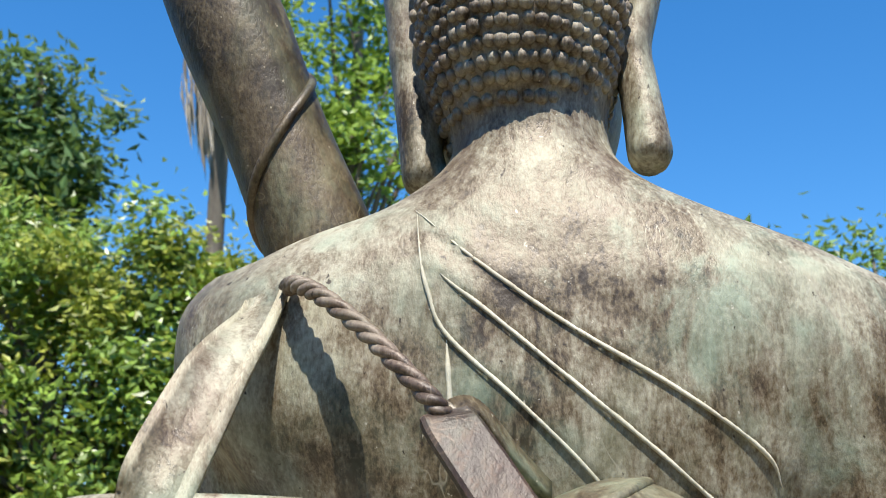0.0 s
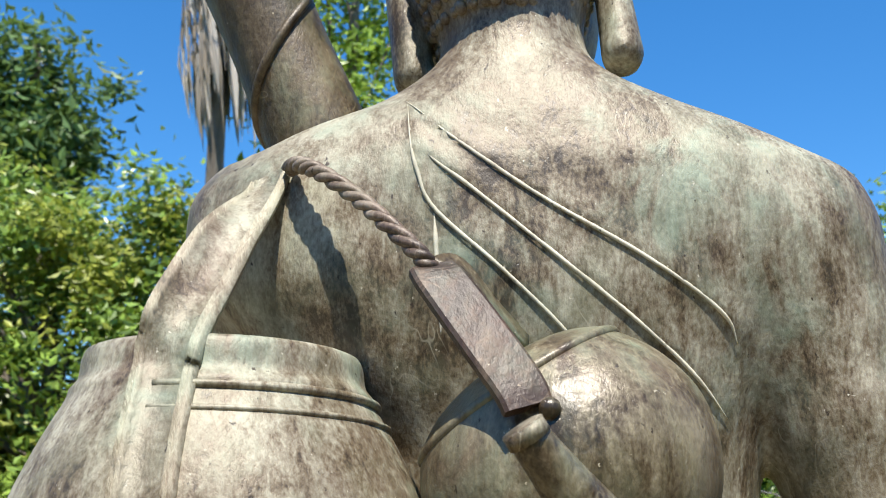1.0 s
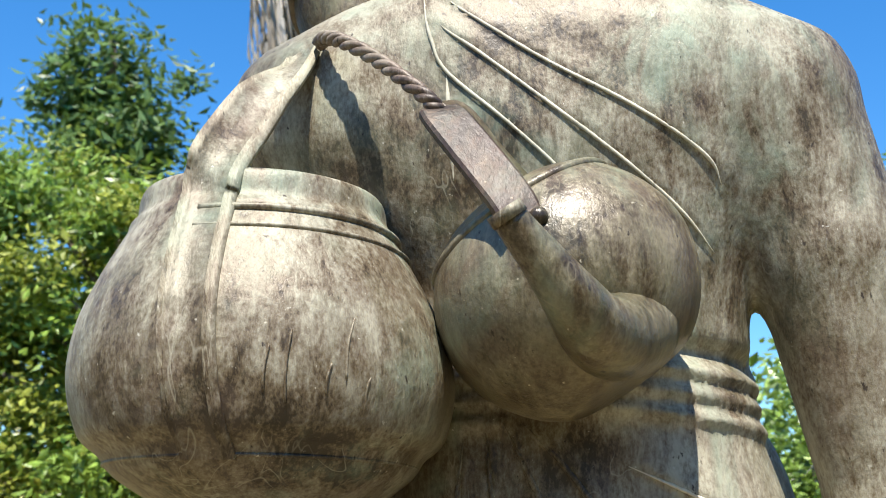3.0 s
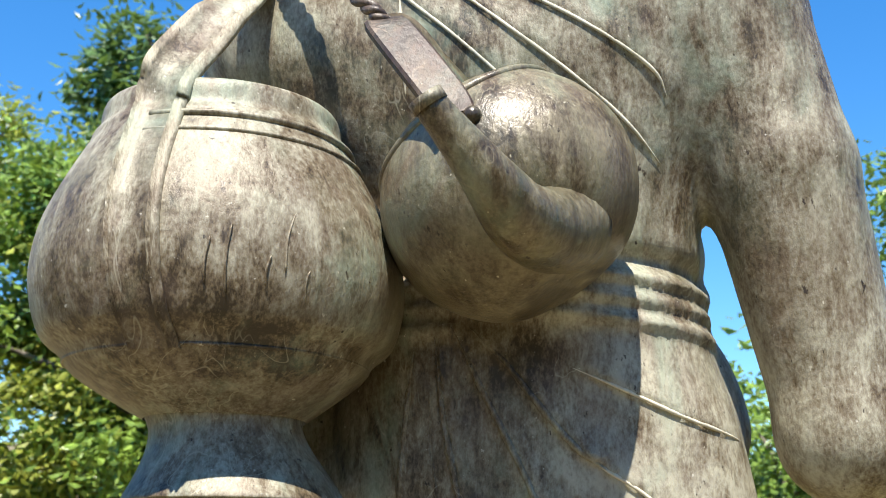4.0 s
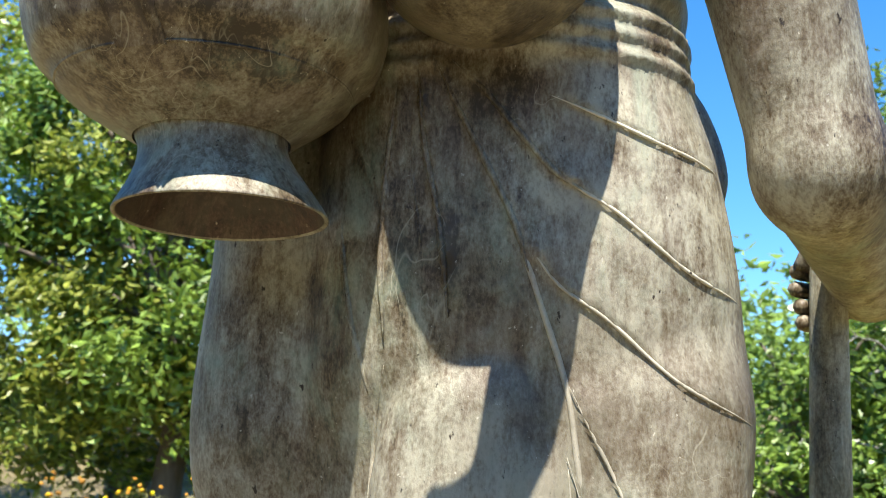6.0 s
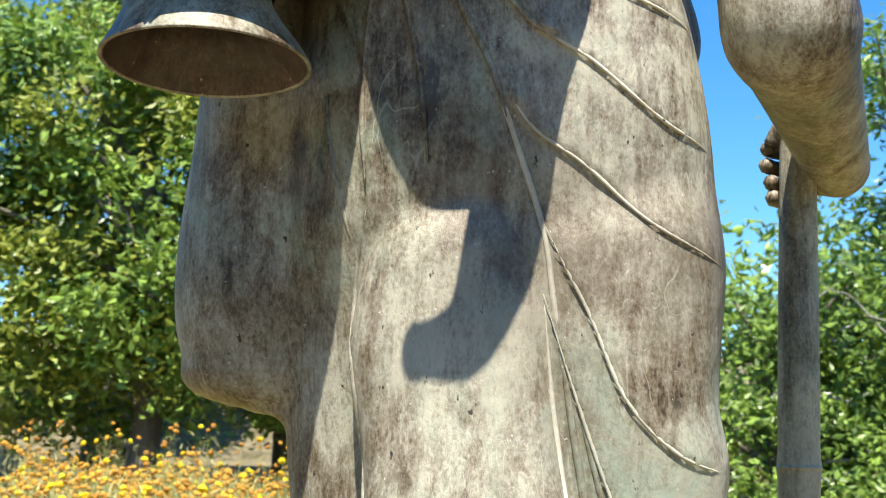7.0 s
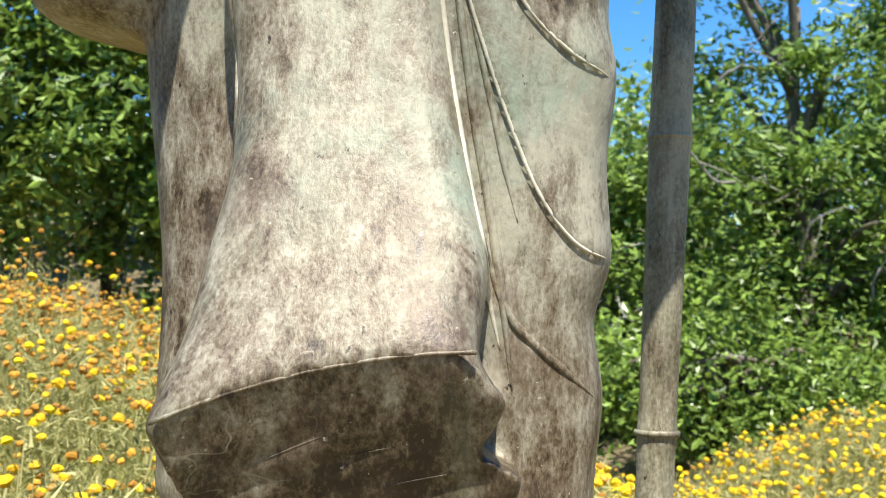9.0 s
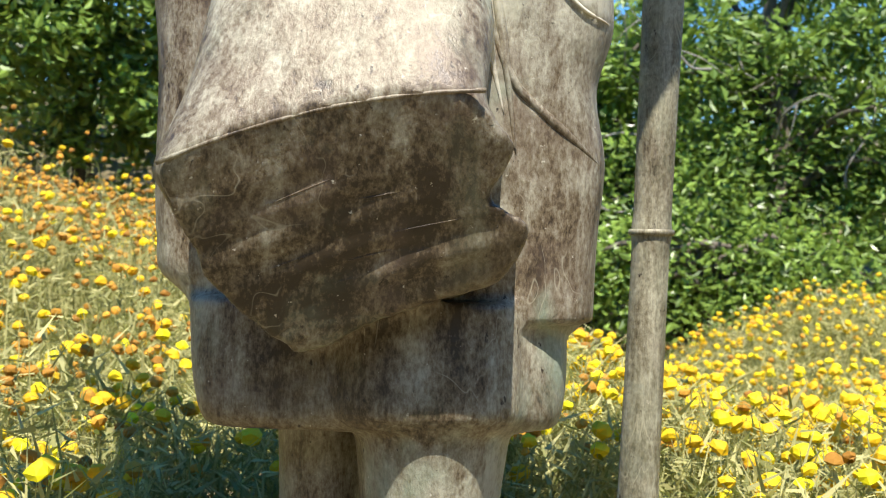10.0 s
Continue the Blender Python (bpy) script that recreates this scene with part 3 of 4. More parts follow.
def make_statue():
    body = skin(field)
    for seam in BACK_SEAMS:
        pleat(body[0], seam, 0.0034, 0.038)
    for seam in HIP_SEAMS:
        pleat(body[0], seam, 0.0048, 0.052)
    for seam in WAIST_FOLDS:
        pleat(body[0], seam, 0.0055, 0.034)
    for i, v in enumerate(body[0]):
        if v.z < 0.2:
            v.z -= 0.08 * step(0.2, 0.05, v.z)
    hem = [(x, -0.1825, 0.5485 + 0.24 * (x - 0.16 - 3.1 * (x - 0.16) ** 2)) for x in (0.016, 0.06, 0.11, 0.16, 0.21, 0.26, 0.296)]
    shapes = [body, curls(), fingers(), tube(spline(hem, 30), lambda s: 0.0021 + 0.0004 * math.sin(40 * s), 8, up=(0, 0, 1))]
    shapes += [
        ridge([(-0.02, 1.33), (-0.005, 1.22), (0.020, 1.12)], 0.003),
        ridge([(0.105, 1.49), (0.150, 1.39), (0.190, 1.32)], 0.003),
        ridge([(0.085, 1.49), (0.100, 1.40), (0.125, 1.30), (0.135, 1.2)], 0.0018),
        ridge([(0.070, 1.48), (0.070, 1.38), (0.085, 1.27)], 0.0016),
        ridge([(0.125, 1.49), (0.18, 1.44), (0.215, 1.40)], 0.0025),
        ridge([(0.270, 1.00), (0.285, 0.93), (0.315, 0.80), (0.340, 0.70)], 0.003),
        ridge([(0.262, 1.02), (0.276, 0.913), (0.298, 0.779), (0.322, 0.650), (0.338, 0.53)], 0.004),
        ridge([(0.040, 1.15), (0.024, 1.043), (0.040, 0.92), (0.054, 0.788), (0.040, 0.698)], 0.003),
        ridge([(0.295, 0.710), (0.330, 0.612), (0.365, 0.573), (0.430, 0.520)], 0.0036),
    ]
    rng = random.Random(8)
    for k in range(9):
        low = 0.385 + 0.0165 * k + rng.uniform(-0.006, 0.006)
        x0, x1 = 0.055 + rng.uniform(0, 0.14), 0.215 + rng.uniform(0, 0.09)
        line = []
        for x in (x0, (x0 + x1) / 2 + rng.uniform(-0.02, 0.02), x1):
            z = low + 0.10 * (x - 0.16) + rng.uniform(-0.003, 0.003)
            line.append((x, -0.1828 - 0.463 * (z - 0.548), z + 0.24 * (x - 0.16 - 3.1 * (x - 0.16) ** 2)))
        shapes.append(tube(spline(line, 16), lambda s: 0.0009 * math.sin(math.pi * min(1, max(0.05, s))) + 0.0002, 6, up=(0, 1, 0)))
    shapes += [ridge(seam, 0.0030, lift=0.0042) for seam in WAIST_FOLDS]
    bare = sum(len(f) for _, f in shapes)
    shapes += [ridge(seam, 0.0018, lift=0.0024) for seam in BACK_SEAMS]
    shapes += [ridge(seam, 0.0017, lift=0.0034) for seam in HIP_SEAMS]
    shapes += [
        ridge([(0.036, 1.900), (0.040, 1.84), (0.044, 1.77)], 0.0022),
        ridge([(0.180, 1.325), (0.200, 1.270), (0.216, 1.220), (0.246, 1.122), (0.258, 1.035), (0.280, 0.885)], 0.0028),
        ridge([(0.247, 1.04), (0.258, 0.913), (0.279, 0.779), (0.306, 0.650), (0.325, 0.57)], 0.0032),
    ]
    v, f = join(*shapes)
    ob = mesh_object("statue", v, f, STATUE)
    ob.data.materials.append(SEAM)
    ob.data.materials.append(CURLS)
    index = [0] * bare + [1] * (len(f) - bare)
    for k in range(bare):
        p = sum((v[i] for i in f[k]), Vector()) / len(f[k])
        if p.z > 2.125 and sum(((p[i] - HEAD[i]) / (HEAD_R[i] + 0.011)) ** 2 for i in range(3)) < 1:
            index[k] = 2
    ob.data.polygons.foreach_set("material_index", index)
    tagged(ob, "weathered greenish bronze statue of a robed standing monk, seen from behind", "statue")


make_statue()


# ---- bowl in its carrying bag ----
def bowl_centre(z):
    return (-0.161 - 0.04 * (z - 1.52) + 0.021 * step(1.45, 1.31, z), -0.092)


BOWL_FORM = [(0.050, 1.728), (0.105, 1.739), (0.130, 1.742), (0.137, 1.733), (0.140, 1.713), (0.148, 1.702), (0.151, 1.692), (0.162, 1.672), (0.1785, 1.640), (0.198, 1.595),
             (0.2065, 1.552), (0.205, 1.515), (0.195, 1.480), (0.186, 1.467), (0.172, 1.456), (0.156, 1.435), (0.112, 1.405), (0.088, 1.390)]


def bowl_radius(z):
    for (r0, z0), (r1, z1) in zip(BOWL_FORM[2:], BOWL_FORM[3:]):
        if z1 <= z <= z0:
            return r0 + (r1 - r0) * (z0 - z) / (z0 - z1)
    return BOWL_FORM[-1][0]


def on_bowl(x, z, out=0.0):
    c, r = bowl_centre(z), bowl_radius(z) + out
    return Vector((x, c[1] - math.sqrt(max(1e-5, r * r - (x - c[0]) ** 2)), z))


def bowl_seam(points, r, n=40):
    flat = spline([(x, 0, z) for x, z in points], n)
    return tube([on_bowl(p.x, p.z, 0.1 * r) for p in flat], lambda s: r * min(1, 0.4 + 8 * s, 0.3 + 8 * (1 - s)), 8)


def ring(z, r, a0=-200, a1=20, out=0.0, n=70, wave=0.0):
    pts = []
    for i in range(n):
        a = radians(a0 + (a1 - a0) * i / (n - 1))
        h = z + wave * math.sin(3 * a)
        c, q = bowl_centre(h), bowl_radius(h) + out
        pts.append(Vector((c[0] + q * math.cos(a), c[1] + q * math.sin(a), h)))
    return tube(pts, r, 8, 1.0, (0, 0, 1))


# across the strap: place from edge to edge, and depth; a double stitched ridge along both edges
STRAP = ((-1, 0.004), (-1, -0.004), (-0.93, -0.010), (-0.84, -0.005), (-0.76, -0.009), (-0.67, -0.003), (0.0, -0.003), (0.54, -0.003),
         (0.63, -0.009), (0.72, -0.005), (0.83, -0.010), (0.93, -0.004), (1, -0.004), (1, 0.004))


def make_bowl():
    thing = tagged(new("alms_bowl"), "round bronze alms bowl in a strapped carrying bag", "bowl")
    thing.location = (0, 0, 0)
    body = part("body", lathe(smooth_profile(BOWL_FORM, 60), bowl_centre, 72, 1.0, 0.012), BOWL, thing)
    foot = [(0.086, 1.395), (0.084, 1.378), (0.090, 1.358), (0.104, 1.332), (0.118, 1.308), (0.1185, 1.303), (0.1145, 1.304), (0.1135, 1.308)]
    part("foot", lathe(smooth_profile(foot, 46), bowl_centre, 64, 1.0, 0.01), BOWL, thing, "flared open bronze foot, its sunlit rim painted pale")
    # the handle's dark bronze deepens the shade inside the foot
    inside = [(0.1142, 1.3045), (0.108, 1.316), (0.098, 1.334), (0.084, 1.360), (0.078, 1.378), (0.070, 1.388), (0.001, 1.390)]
    part("hollow", lathe(smooth_profile(inside, 30), bowl_centre, 64, 1.0, 0.01), HANDLE, thing, "hollow inside of the foot, coloured darker for its shade")
    for z, r in ((1.694, 0.0045), (1.672, 0.003), (1.447, 0.0022)):
        part("band", ring(z, r, -100 if z > 1.6 else -170, 20), BOWL, body)
    for x, top, low in ((-0.106, 1.545, 1.50), (-0.087, 1.56, 1.49), (-0.035, 1.58, 1.515), (-0.02, 1.52, 1.49), (-0.052, 1.53, 1.50)):
        part("crease", bowl_seam([(x + 0.004, top), (x, (top + low) / 2), (x - 0.001, low)], 0.0013, 12), BOWL, body)
    # the strap, from the shoulder to the bowl's neck and on over its side
    line = spline([(-0.140, -0.072, 1.952), (-0.150, -0.098, 1.912), (-0.168, -0.155, 1.836), (-0.182, -0.220, 1.756), (-0.187, -0.2405, 1.722)], 24)
    verts, faces, rows, m = [], [], 60, len(STRAP)
    for i in range(rows):
        if i < 24:
            p, half = line[i], 0.024 + 0.007 * i / 23
        else:
            v = (i - 23) / (rows - 24)
            z = 1.722 - 0.280 * v
            p, half = Vector((-0.187 + 0.022 * v * v, 0, z)), 0.031 - 0.004 * v
        for u, d in STRAP:
            x, z = p.x + u * half, p.z + (0.012 - 0.024 * step(0, 14, i)) * u * (1 if i < 24 else 0)
            grip = Vector((x, on_bowl(x, min(z, 1.7419), -d).y, z))
            free = Vector((x, p.y + d + 0.012 * u * (1 - i / 24), z))
            if i < 10:
                free.y = back_y(x, z) + d + 0.002 + (free.y - back_y(x, z) - d) * step(0, 10, i)
            w = step(14, 25, i)
            verts.append(free.lerp(grip, w) if i < 24 else grip)
    for i in range(rows - 1):
        for k in range(m):
            a, b = i * m + k, i * m + (k + 1) % m
            faces.append((a, a + m, b + m, b))
    part("strap", (verts, faces), BOWL, thing, "broad flat bronze strap running to the shoulder")


make_bowl()


# ---- kettle with its bail handle and rope ----
def make_kettle():
    thing = tagged(new("kettle"), "squat bronze kettle hung from a twisted rope", "kettle")
    centre = Vector((0.177, -0.112, 1.618))
    tilt = Matrix.Translation(centre) @ Euler((radians(-2), radians(-33.7), 0)).to_matrix().to_4x4()

    def put(shape):
        return [tilt @ Vector(v) for v in shape[0]], shape[1]

    form = [(0.001, -0.104), (0.055, -0.103), (0.080, -0.097), (0.108, -0.074), (0.132, -0.038), (0.143, 0.000), (0.142, 0.032), (0.133, 0.064), (0.119, 0.089), (0.113, 0.097)]
    body = part("body", put(lathe(smooth_profile(form, 48), (0, 0), 64, 1.0, 0.012)), KETTLE, thing)
    lid = [(0.1105, 0.093), (0.1145, 0.095), (0.1155, 0.099), (0.113, 0.103), (0.106, 0.107), (0.080, 0.122), (0.040, 0.132), (0.001, 0.135)]
    top = part("lid", put(lathe(smooth_profile(lid, 24), (0, 0), 48)), KETTLE, thing)
    part("knob", put(ball((0, 0, 0.150), (0.018, 0.018, 0.018))), BOWL, top, "pale worn lid knob")
    spout = spline([(0.232, -0.165, 1.578), (0.214, -0.232, 1.556), (0.196, -0.290, 1.553), (0.178, -0.328, 1.570), (0.155, -0.351, 1.598), (0.124, -0.373, 1.636)], 34)
    pipe = part("spout", tube(spout, lambda s: 0.034 * (1 - s) ** 1.15 + 0.0155, 22), KETTLE, body, "curved spout with an open tip")
    part("tip", tube([spout[-1] + Vector((0.003, 0.001, -0.004)), spout[-1] + Vector((-0.003, -0.002, 0.005))], 0.0172, 16), BOWL, pipe, "pale worn spout tip")
    # bail handle: two flat legs joined over the lid
    front = [(0.128, -0.246, 1.672), (0.118, -0.240, 1.694), (0.085, -0.222, 1.744), (0.052, -0.200, 1.793), (0.042, -0.186, 1.808), (0.044, -0.170, 1.816)]
    rear = [(0.046, -0.180, 1.812), (0.066, -0.158, 1.818), (0.096, -0.128, 1.786), (0.128, -0.100, 1.755)]
    handle = part("handle", plate(spline(front[:-1], 24), lambda s: 0.0225 + 0.002 * math.sin(3 * s), 0.0065, (0.30, -1.0, 0.25)), HANDLE, thing, "flat reddish bronze bail handle", False)
    part("rear_leg", plate(spline(rear, 18), lambda s: 0.012, 0.005, (0.5, -0.6, 0.6)), KETTLE, handle)
    part("rivet", ball((0.146, -0.246, 1.672), (0.010, 0.009, 0.010)), KETTLE, handle)
    # twisted rope from the shoulder to the handle
    line = spline([(-0.118, -0.070, 1.950), (-0.104, -0.092, 1.946), (-0.080, -0.108, 1.932), (-0.040, -0.136, 1.898), (-0.006, -0.164, 1.862), (0.030, -0.190, 1.822), (0.042, -0.186, 1.806)], 120)
    rope = None
    for k in range(3):
        pts = []
        for i, p in enumerate(line):
            d = (line[min(i + 1, 119)] - line[max(i - 1, 0)]).normalized()
            side = d.cross(Vector((0, 1, 0))).normalized()
            nrm = side.cross(d)
            a = 2 * math.pi * (k / 3 + i / 119 * 5.2)
            pts.append(p + 0.0046 * (side * math.cos(a) + nrm * math.sin(a)))
        shape = tube(pts, 0.0052, 8)
        if rope is None:
            rope = part("rope", shape, ROPE, thing, "twisted rope cast in reddish bronze")
        else:
            part("strand", shape, ROPE, rope)


make_kettle()


# ---- rolled umbrella over the shoulder ----
def make_umbrella():
    thing = tagged(new("rolled_umbrella"), "rolled bronze umbrella resting on the shoulder", "umbrella")
    a, b = Vector((-0.080, 0.075, 1.96)), Vector((-0.400, 0.060, 2.70))
    axis = [a + (b - a) * i / 40 for i in range(41)]
    part("canopy", tube(axis, lambda s: 0.060 + 0.006 * s + 0.002 * math.sin(17 * s), 28), UMBRELLA, thing)
    d = (b - a).normalized()
    side = d.cross(Vector((0, 1, 0))).normalized()
    nrm = side.cross(d)
    pts = []
    for i in range(60):
        u = i / 59
        ang = radians(-15 + 210 * u)
        pts.append(a + (b - a) * (0.13 + 0.22 * u) + 0.0605 * (side * math.cos(ang) - nrm * math.sin(ang)))
    part("tie", tube(pts, 0.0062, 8), UMBRELLA, thing, "cord wound round the rolled cloth")


make_umbrella()


# ---- bamboo staff ----
def make_staff():
    thing = tagged(new("walking_staff"), "tall bronze bamboo walking staff held upright", "staff")
    foot, top = Vector((0.543, 0.40, ground_z(0.543, 0.40) - 0.005)), Vector((0.591, 0.40, 1.362))
    nodes = (0.4655, 0.870, 0.06)
    knots = sorted(nodes)
    line = [foot + (top - foot) * i / 150 for i in range(151)]

    def radius(s):
        z = foot.z + s * (top.z - foot.z)
        near = min(abs(z - k) for k in knots)
        return 0.0275 + 0.0015 * math.cos(9 * s) + 0.0022 * math.exp(-(near / 0.012) ** 2)

    body = part("pole", tube(line, radius, 18), STAFF, thing)
    for k in knots:
        p = foot + (top - foot) * ((k - foot.z) / (top.z - foot.z))
        part("joint", tube([p - Vector((0, 0, 0.004)), p, p + Vector((0, 0, 0.004))], lambda s: 0.0318 - 0.002 * abs(s - 0.5), 18), STAFF, body)


make_staff()


# ---- trees ----
def leaf_cloud(rng, clumps, leaves, size, spread, droop=0.35, long=2.2):
    """Many small pointed leaves gathered in clumps at the given centres."""
    verts, faces = [], []
    for c, r in clumps:
        for _ in range(leaves):
            p = Vector((rng.gauss(0, 1), rng.gauss(0, 1), rng.gauss(0, 0.75)))
            p = Vector(c) + p * r * spread
            d = Vector((rng.gauss(0, 1), rng.gauss(0, 1), rng.gauss(-droop, 0.6))).normalized()
            side = d.cross(Vector((rng.gauss(0, 0.6), -0.6 + rng.gauss(0, 0.6), 0.9))).normalized()
            s = size * rng.uniform(0.6, 1.3)
            up = side.cross(d) * s * 0.12
            k = len(verts)
            verts += [p, p + d * s * 0.5 + side * s / long * 0.5 - up, p + d * s, p + d * s * 0.5 - side * s / long * 0.5 - up]
            faces.append((k, k + 1, k + 2, k + 3))
    return verts, faces


def make_tree(name, at, height, crown_z, radii, clumps, leaves, size, material, seed, label, spread=0.35, droop=0.35, hollow=0.3, category="tree", bare=0, second=None):
    rng = random.Random(seed)
    x0, y0 = at
    z0 = ground_z(x0, y0) - 0.05
    thing = tagged(new(name), label, category)
    thing.location = (x0, y0, z0)
    top = Vector((rng.uniform(-0.2, 0.2), rng.uniform(-0.2, 0.2), height * 0.8))
    bole = spline([(0, 0, 0), (0.08, 0.05, height * 0.25), (-0.05, 0.02, height * 0.5), tuple(top)], 16)
    shapes = [tube(bole, lambda s: height * 0.026 * (1.15 - s) + 0.01, 8, up=(0, 1, 0.1))]
    centres = []
    cz = crown_z - z0
    for i in range(clumps):
        while True:
            v = Vector((rng.uniform(-1, 1), rng.uniform(-1, 1), rng.uniform(-1, 1)))
            if hollow < v.length < 1:
                break
        wob = 0.82 + 0.5 * noise.noise(v * 1.7 + Vector((seed * 3.1, 0, 0)))
        c = Vector((v.x * radii[0] * wob, v.y * radii[1] * wob, cz + v.z * radii[2] * wob))
        if c.z < 0.15:
            c.z = 0.15 + rng.random() * 0.4
        centres.append((c, rng.choice((0.28, 0.40, 0.55, 0.70)) * rng.uniform(0.85, 1.15)))
    for c, _ in centres[::max(1, len(centres) // 22)]:
        k = bole[min(15, max(3, int(16 * 0.55 * c.z / max(0.1, top.z)) + 2))]
        mid = (k + c) / 2 + Vector((rng.uniform(-0.2, 0.2), rng.uniform(-0.2, 0.2), 0.15))
        shapes.append(tube(spline([tuple(k), tuple(mid), tuple(c)], 8), lambda s: 0.035 * (1.1 - s) + 0.006, 6, up=(0.1, 1, 0.1)))
    part("trunk", join(*shapes), BARK, thing)
    if second:
        cut = int(len(centres) * 0.52)
        part("crown", leaf_cloud(rng, centres[:cut], leaves, size, spread, droop), material, thing, smooth=False)
        part("crown", leaf_cloud(rng, centres[cut:], leaves, size * 0.9, spread, droop), second, thing, "fresh yellow-green new growth", smooth=False)
    else:
        part("crown", leaf_cloud(rng, centres, leaves, size, spread, droop), material, thing, smooth=False)
    if bare:
        for _ in range(bare):
            c = rng.choice(centres)[0]
            c = Vector((c.x, -abs(c.y) - 0.2, c.z))
            pts, d = [c], Vector((rng.uniform(-1, 1), rng.uniform(-0.4, 0.1), rng.uniform(-0.5, 0.7))).normalized()
            for _k in range(5):
                d = (d + Vector((rng.gauss(0, 0.35), rng.gauss(0, 0.2), rng.gauss(0, 0.35)))).normalized()
                pts.append(pts[-1] + d * rng.uniform(0.12, 0.26))
            limb_shape = [tube(spline([tuple(p) for p in pts], 16), lambda s: 0.011 * (1.15 - s), 5, up=(0.1, 1, 0.1))]
            for p in pts[1:-1]:
                q = p + Vector((rng.gauss(0, 0.16), rng.gauss(0, 0.05), rng.gauss(0, 0.16)))
                limb_shape.append(tube(spline([tuple(p), tuple((p + q) / 2 + Vector((0.02, 0, 0.03))), tuple(q)], 6), lambda s: 0.005 * (1.2 - s), 4, up=(0.1, 1, 0.1)))
            part("bare_branch", join(*limb_shape), TWIG, thing, "bare grey dead branch")
    return thing


make_tree("broadleaf_tree", (-3.7, 8.3), 4.9, 3.0, (2.8, 1.6, 2.55), 270, 210, 0.115, LEAF_DARK, 3, "dense broadleaf tree with glossy dark leaves and yellow new growth", second=LEAF_YELLOW)
make_tree("broadleaf_tree", (-7.2, 9.0), 6.6, 4.0, (2.6, 1.6, 2.9), 200, 150, 0.12, LEAF_LIGHT, 5, "tall leafy tree with yellow-green foliage", second=LEAF_YELLOW)
make_tree("slender_tree", (-5.2, 10.9), 8.3, 6.0, (0.95, 0.8, 2.1), 90, 80, 0.17, LEAF_BLUE, 7, "slender upright tree with blue-green leaves", droop=0.1, hollow=0.1, spread=0.4)
make_tree("tall_tree", (-1.5, 10.2), 8.6, 6.9, (1.3, 1.1, 2.3), 90, 55, 0.14, LEAF_LIGHT, 9, "tall tree with loose bright green foliage", hollow=0.1)
make_tree("broadleaf_tree", (3.2, 8.3), 4.2, 1.9, (2.0, 1.6, 2.4), 190, 150, 0.10, LEAF_MID, 11, "bushy green tree with bare grey branches", bare=14)
make_tree("broadleaf_tree", (1.7, 8.8), 3.0, 1.2, (1.3, 1.4, 1.8), 110, 130, 0.09, LEAF_DARK, 13, "low dense dark green tree", bare=6)
make_tree("broadleaf_tree", (6.2, 9.8), 6.4, 3.9, (2.1, 1.6, 2.9), 160, 140, 0.105, LEAF_MID, 15, "tall green tree with airy foliage", bare=8)
make_tree("broadleaf_tree", (-1.2, 9.0), 3.8, 2.1, (1.6, 1.1, 1.9), 120, 100, 0.13, LEAF_DARK, 17, "shaded dark green shrub tree")


make_tree("low_shrub", (2.3, 6.9), 1.0, 0.35, (1.5, 0.5, 0.75), 70, 120, 0.08, LEAF_DARK, 19, "low dark green shrub behind the flowers", category="shrub")


def far_woods():
    rng = random.Random(21)
    clumps = []
    for _ in range(520):
        x = rng.uniform(-17, 17)
        clumps.append((Vector((x, 14.5 + rng.uniform(-1.2, 1.2), 0.6 + rng.uniform(0, 3.2 + 0.8 * noise.noise(Vector((x * 0.5, 2, 0)))))), 0.7))
    v, f = leaf_cloud(rng, clumps, 55, 0.24, 0.55)
    tagged(mesh_object("far_woods", v, f, LEAF_DARK, smooth=False), "far belt of dark green trees", "woods", kind="stuff")


far_woods()


def sky_block_woods():
    """An unseen belt of trees, added behind and beside the way to cut sky light."""
    rng = random.Random(23)
    clumps = []
    for _ in range(900):
        a = radians(rng.uniform(152, 388))
        r = rng.uniform(10.5, 13.0)
        top = 4.4 + 1.4 * noise.noise(Vector((3 * math.cos(a), 3 * math.sin(a), 0)))
        clumps.append((Vector((r * math.cos(a), r * math.sin(a), rng.uniform(0.0, top))), 1.0))
    v, f = leaf_cloud(rng, clumps, 34, 0.5, 0.5)
    tagged(mesh_object("unseen_woods", v, f, LEAF_DARK, smooth=False), "unseen belt of dark green trees, added to block sky light", "woods", kind="stuff")


sky_block_woods()


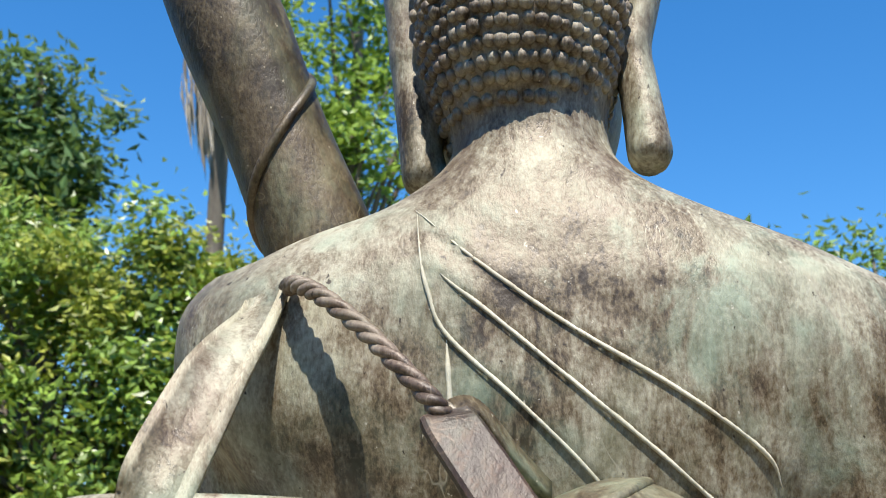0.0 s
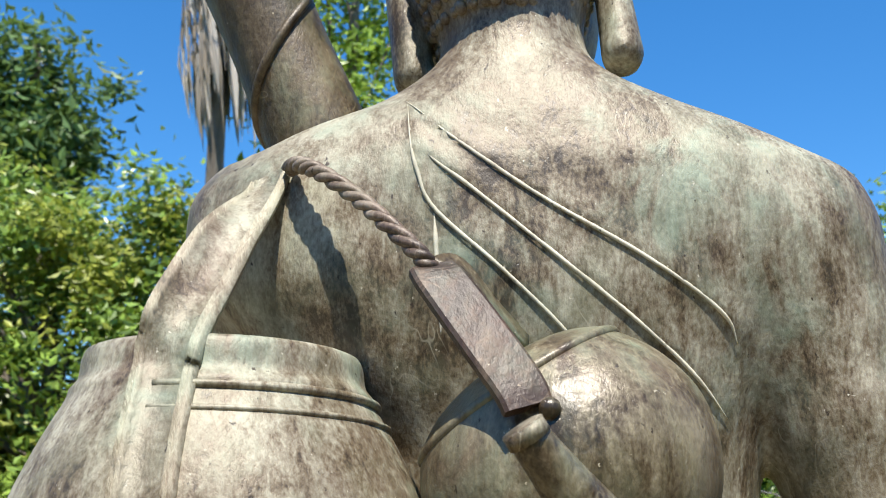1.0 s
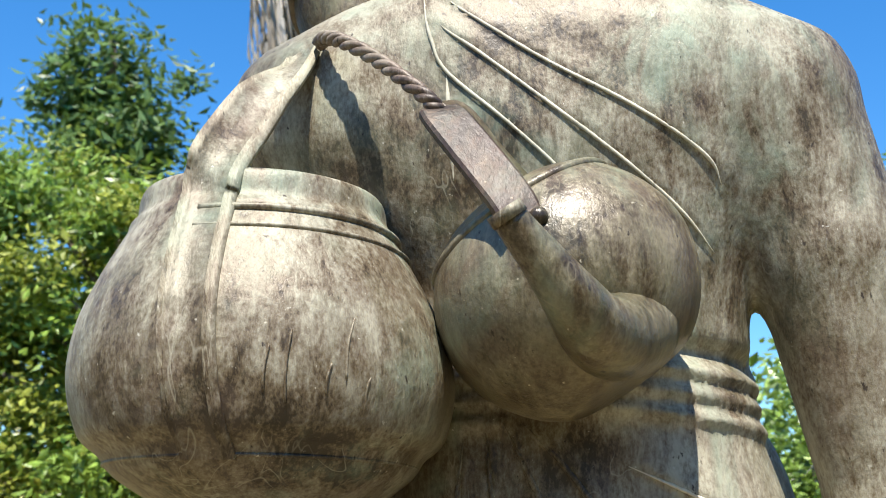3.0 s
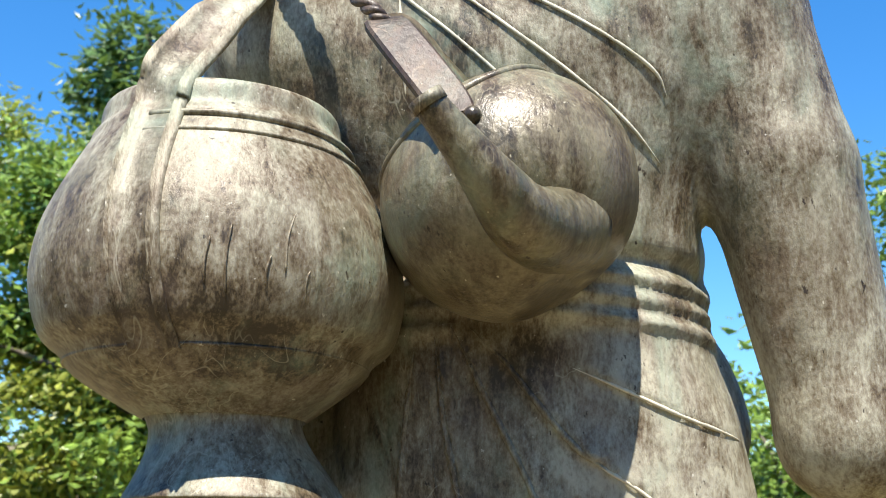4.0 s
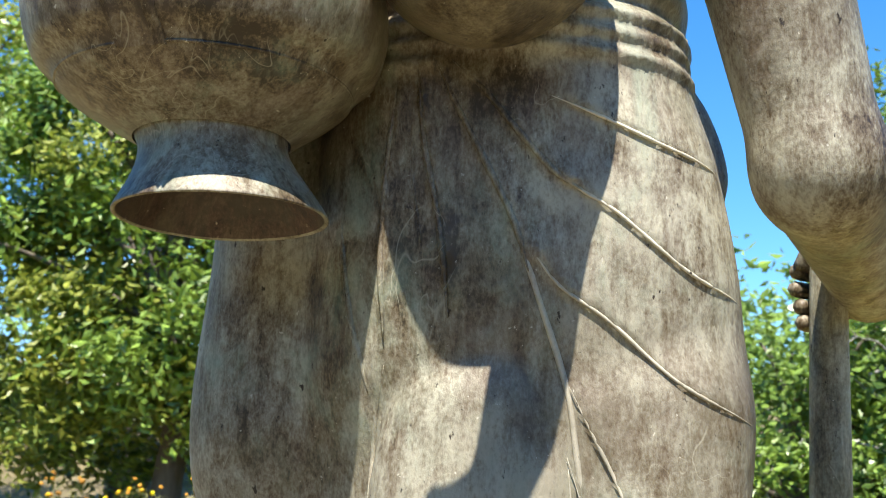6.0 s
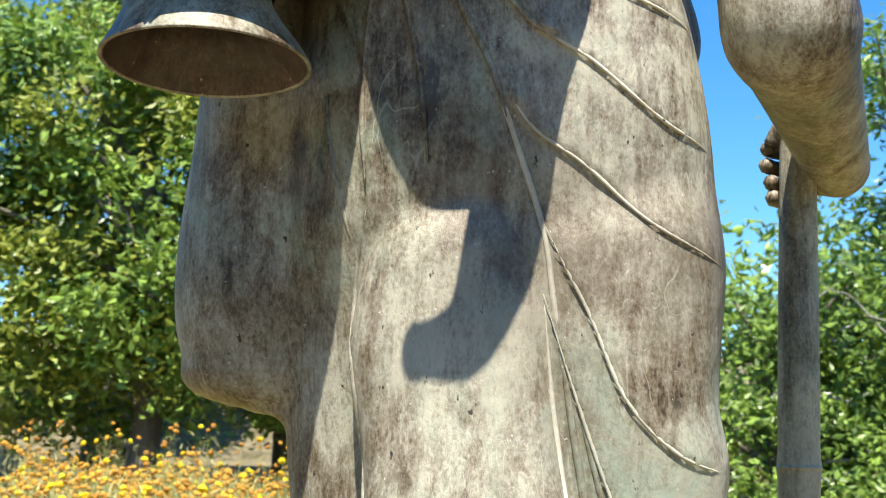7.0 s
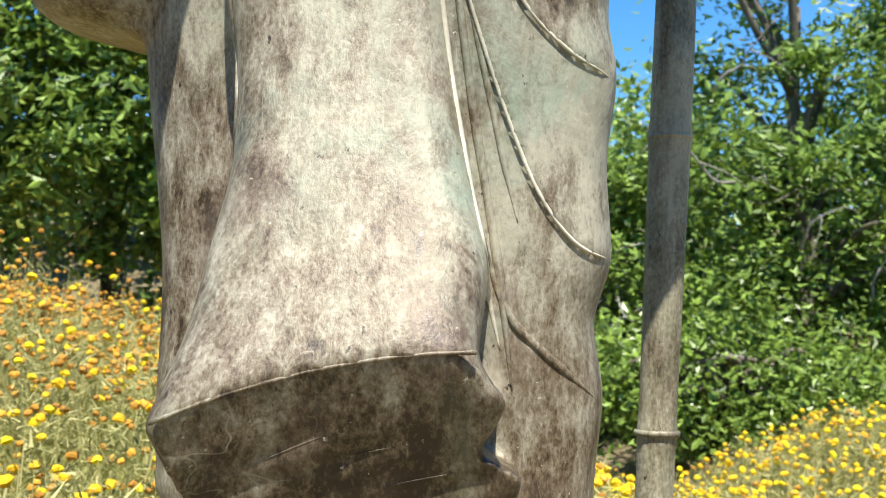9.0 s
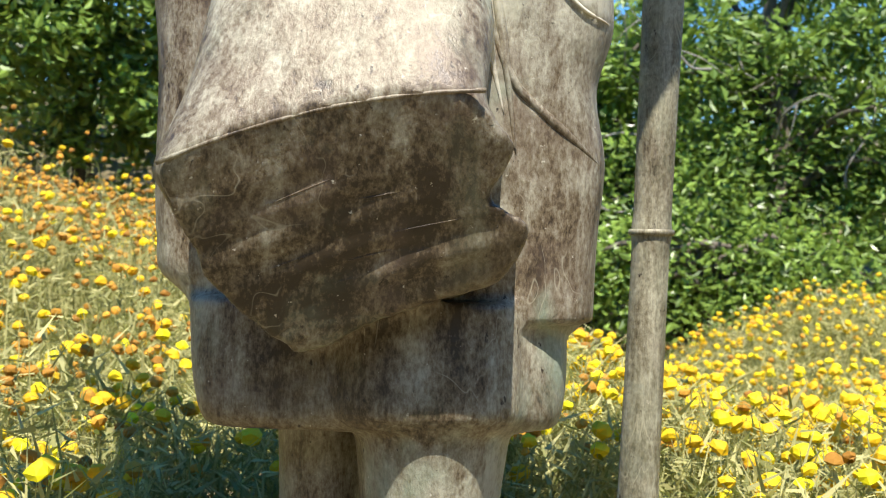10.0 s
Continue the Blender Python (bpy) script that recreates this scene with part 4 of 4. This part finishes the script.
def make_palm():
    """Only the skirt of dead fronds and the trunk of the palm come into view."""
    rng = random.Random(31)
    thing = tagged(new("palm_tree"), "palm with a skirt of dry grey hanging fronds", "palm")
    base = Vector((-2.72, 9.3, ground_z(-2.72, 9.3)))
    thing.location = base
    part("trunk", tube([(0, 0, 0), (0.03, 0, 2.5), (0.0, 0, 5.0), (0.05, 0, 7.6)], lambda s: 0.10 - 0.02 * s, 12, up=(0, 1, 0.05)), BARK, thing)
    v, f = [], []
    for _ in range(420):
        a = rng.uniform(0, 2 * math.pi)
        z = rng.uniform(5.6, 7.6)
        out = Vector((math.cos(a), math.sin(a), 0))
        r = rng.uniform(0.12, 0.44)
        p = out * r + Vector((0, 0, z))
        q = p + out * rng.uniform(-0.02, 0.05) + Vector((0.10, 0, -rng.uniform(0.35, 0.95)))
        s = out.cross(Vector((0, 0, 1))) * rng.uniform(0.012, 0.035)
        k = len(v)
        v += [p - s, p + s, (p + q) / 2 + s * 1.2 + out * 0.03, q, (p + q) / 2 - s * 1.2 + out * 0.03]
        f.append((k, k + 1, k + 2, k + 3, k + 4))
    part("dry_fronds", (v, f), DRY, thing, "dry grey fronds hanging down", False)
    v, f = [], []
    for _ in range(26):
        a = rng.uniform(0, 2 * math.pi)
        out = Vector((math.cos(a), math.sin(a), 0))
        rib = spline([(0, 0, 7.6), tuple(out * 0.7 + Vector((0, 0, 8.3))), tuple(out * 1.5 + Vector((0, 0, 8.0)))], 10)
        for i in range(2, 10):
            for sgn in (-1, 1):
                k = len(v)
                s = out.cross(Vector((0, 0, 1))) * sgn * 0.35
                v += [rib[i], rib[i] + s * 0.5 + out * 0.12, rib[i] + s + out * 0.22 - Vector((0, 0, 0.15))]
                f.append((k, k + 1, k + 2))
    part("green_fronds", (v, f), LEAF_BLUE, thing, smooth=False)


make_palm()


# ---- flower meadow ----
def flower_head(rng, c, r, verts, faces, sides=7):
    """A full, ruffled, domed head."""
    tilt = Euler((rng.gauss(0, 0.3), rng.gauss(0, 0.3), rng.uniform(0, 6))).to_matrix()
    o = len(verts)
    for rad, z in ((0.5, -0.4), (1.0, 0.0), (0.9, 0.5), (0.5, 0.86)):
        for i in range(sides):
            a = 2 * math.pi * i / sides + rad
            q = rad * rng.uniform(0.78, 1.18)
            verts.append(c + tilt @ Vector((math.cos(a) * q, math.sin(a) * q, z + rng.uniform(-0.14, 0.14))) * r)
    verts.append(c + tilt @ Vector((0, 0, 0.95)) * r)
    for k in range(3):
        for i in range(sides):
            a, b = o + k * sides + i, o + k * sides + (i + 1) % sides
            faces.append((a, b, b + sides, a + sides))
    for i in range(sides):
        faces.append((o + 3 * sides + i, o + 3 * sides + (i + 1) % sides, o + 4 * sides))


def meadow():
    rng = random.Random(51)
    pv, pf, fv, ff, sv, sf = [], [], [], [], [], []
    for n in range(12500):
        left = rng.random() < 0.5
        y = 0.35 + (5.6 if left else 5.2) * rng.random() ** 0.9
        reach = 0.46 * (y + 1.6)
        x = rng.uniform(-reach, 0.3) if left else rng.uniform(0.35, reach + 0.25)
        if y < 0.9 and -0.2 < x < 0.72:
            continue
        g = ground_z(x, y)
        wave = noise.noise(Vector((x * 1.3, y * 1.3, 5)))
        tall = 0.22 + 0.12 * wave + rng.gauss(0, 0.045) + (0.16 * step(0.8, 2.6, y) + 0.20 * (rng.random() < 0.05) if left else 0.02)
        tall = max(0.08, tall) * (0.7 + 0.3 * step(0.7, 2.6, y))
        c = Vector((x, y, g + tall))
        foot = Vector((x + rng.gauss(0, 0.05), y + rng.gauss(0, 0.05), g))
        old = rng.random() < (0.42 * step(1.6, 3.4, y) + 0.20 if left else 0.06)
        bloom = rng.random() < (0.30 if left else 0.42)
        if old:
            flower_head(rng, c, rng.uniform(0.010, 0.017), fv, ff, 6)
        elif bloom:
            flower_head(rng, c, rng.uniform(0.012, 0.021), pv, pf)
        k = len(sv)
        s = Vector((0.0024, 0, 0))
        mid = (foot + c) / 2 + Vector((rng.gauss(0, 0.02), 0, 0))
        sv += [foot - s, foot + s, mid + s, c, mid - s]
        sf.append((k, k + 1, k + 2, k + 3, k + 4))
        for _ in range(17):
            p = foot.lerp(c, rng.uniform(0.05, 0.98)) + Vector((rng.gauss(0, 0.025), rng.gauss(0, 0.025), 0))
            d = Vector((rng.gauss(0, 1), rng.gauss(0, 1), rng.uniform(-0.2, 1.3))).normalized() * rng.uniform(0.03, 0.09)
            w = Vector((rng.uniform(-1, 1), rng.uniform(-1, 1), rng.uniform(-0.5, 0.5))).normalized() * rng.uniform(0.002, 0.006)
            k = len(sv)
            sv += [p - w, p + w, p + d]
            sf.append((k, k + 1, k + 2))
    tagged(mesh_object("yellow_flowers", pv, pf, PETAL, smooth=False), "bright yellow full flower heads in a meadow", "flowers", kind="stuff")
    tagged(mesh_object("faded_flowers", fv, ff, FADED, smooth=False), "faded orange-brown seed heads among the flowers", "flowers", kind="stuff")
    tagged(mesh_object("flower_stems", sv, sf, STEM, smooth=False), "thin yellow-green stems and feathery leaves", "stems", kind="stuff")


meadow()
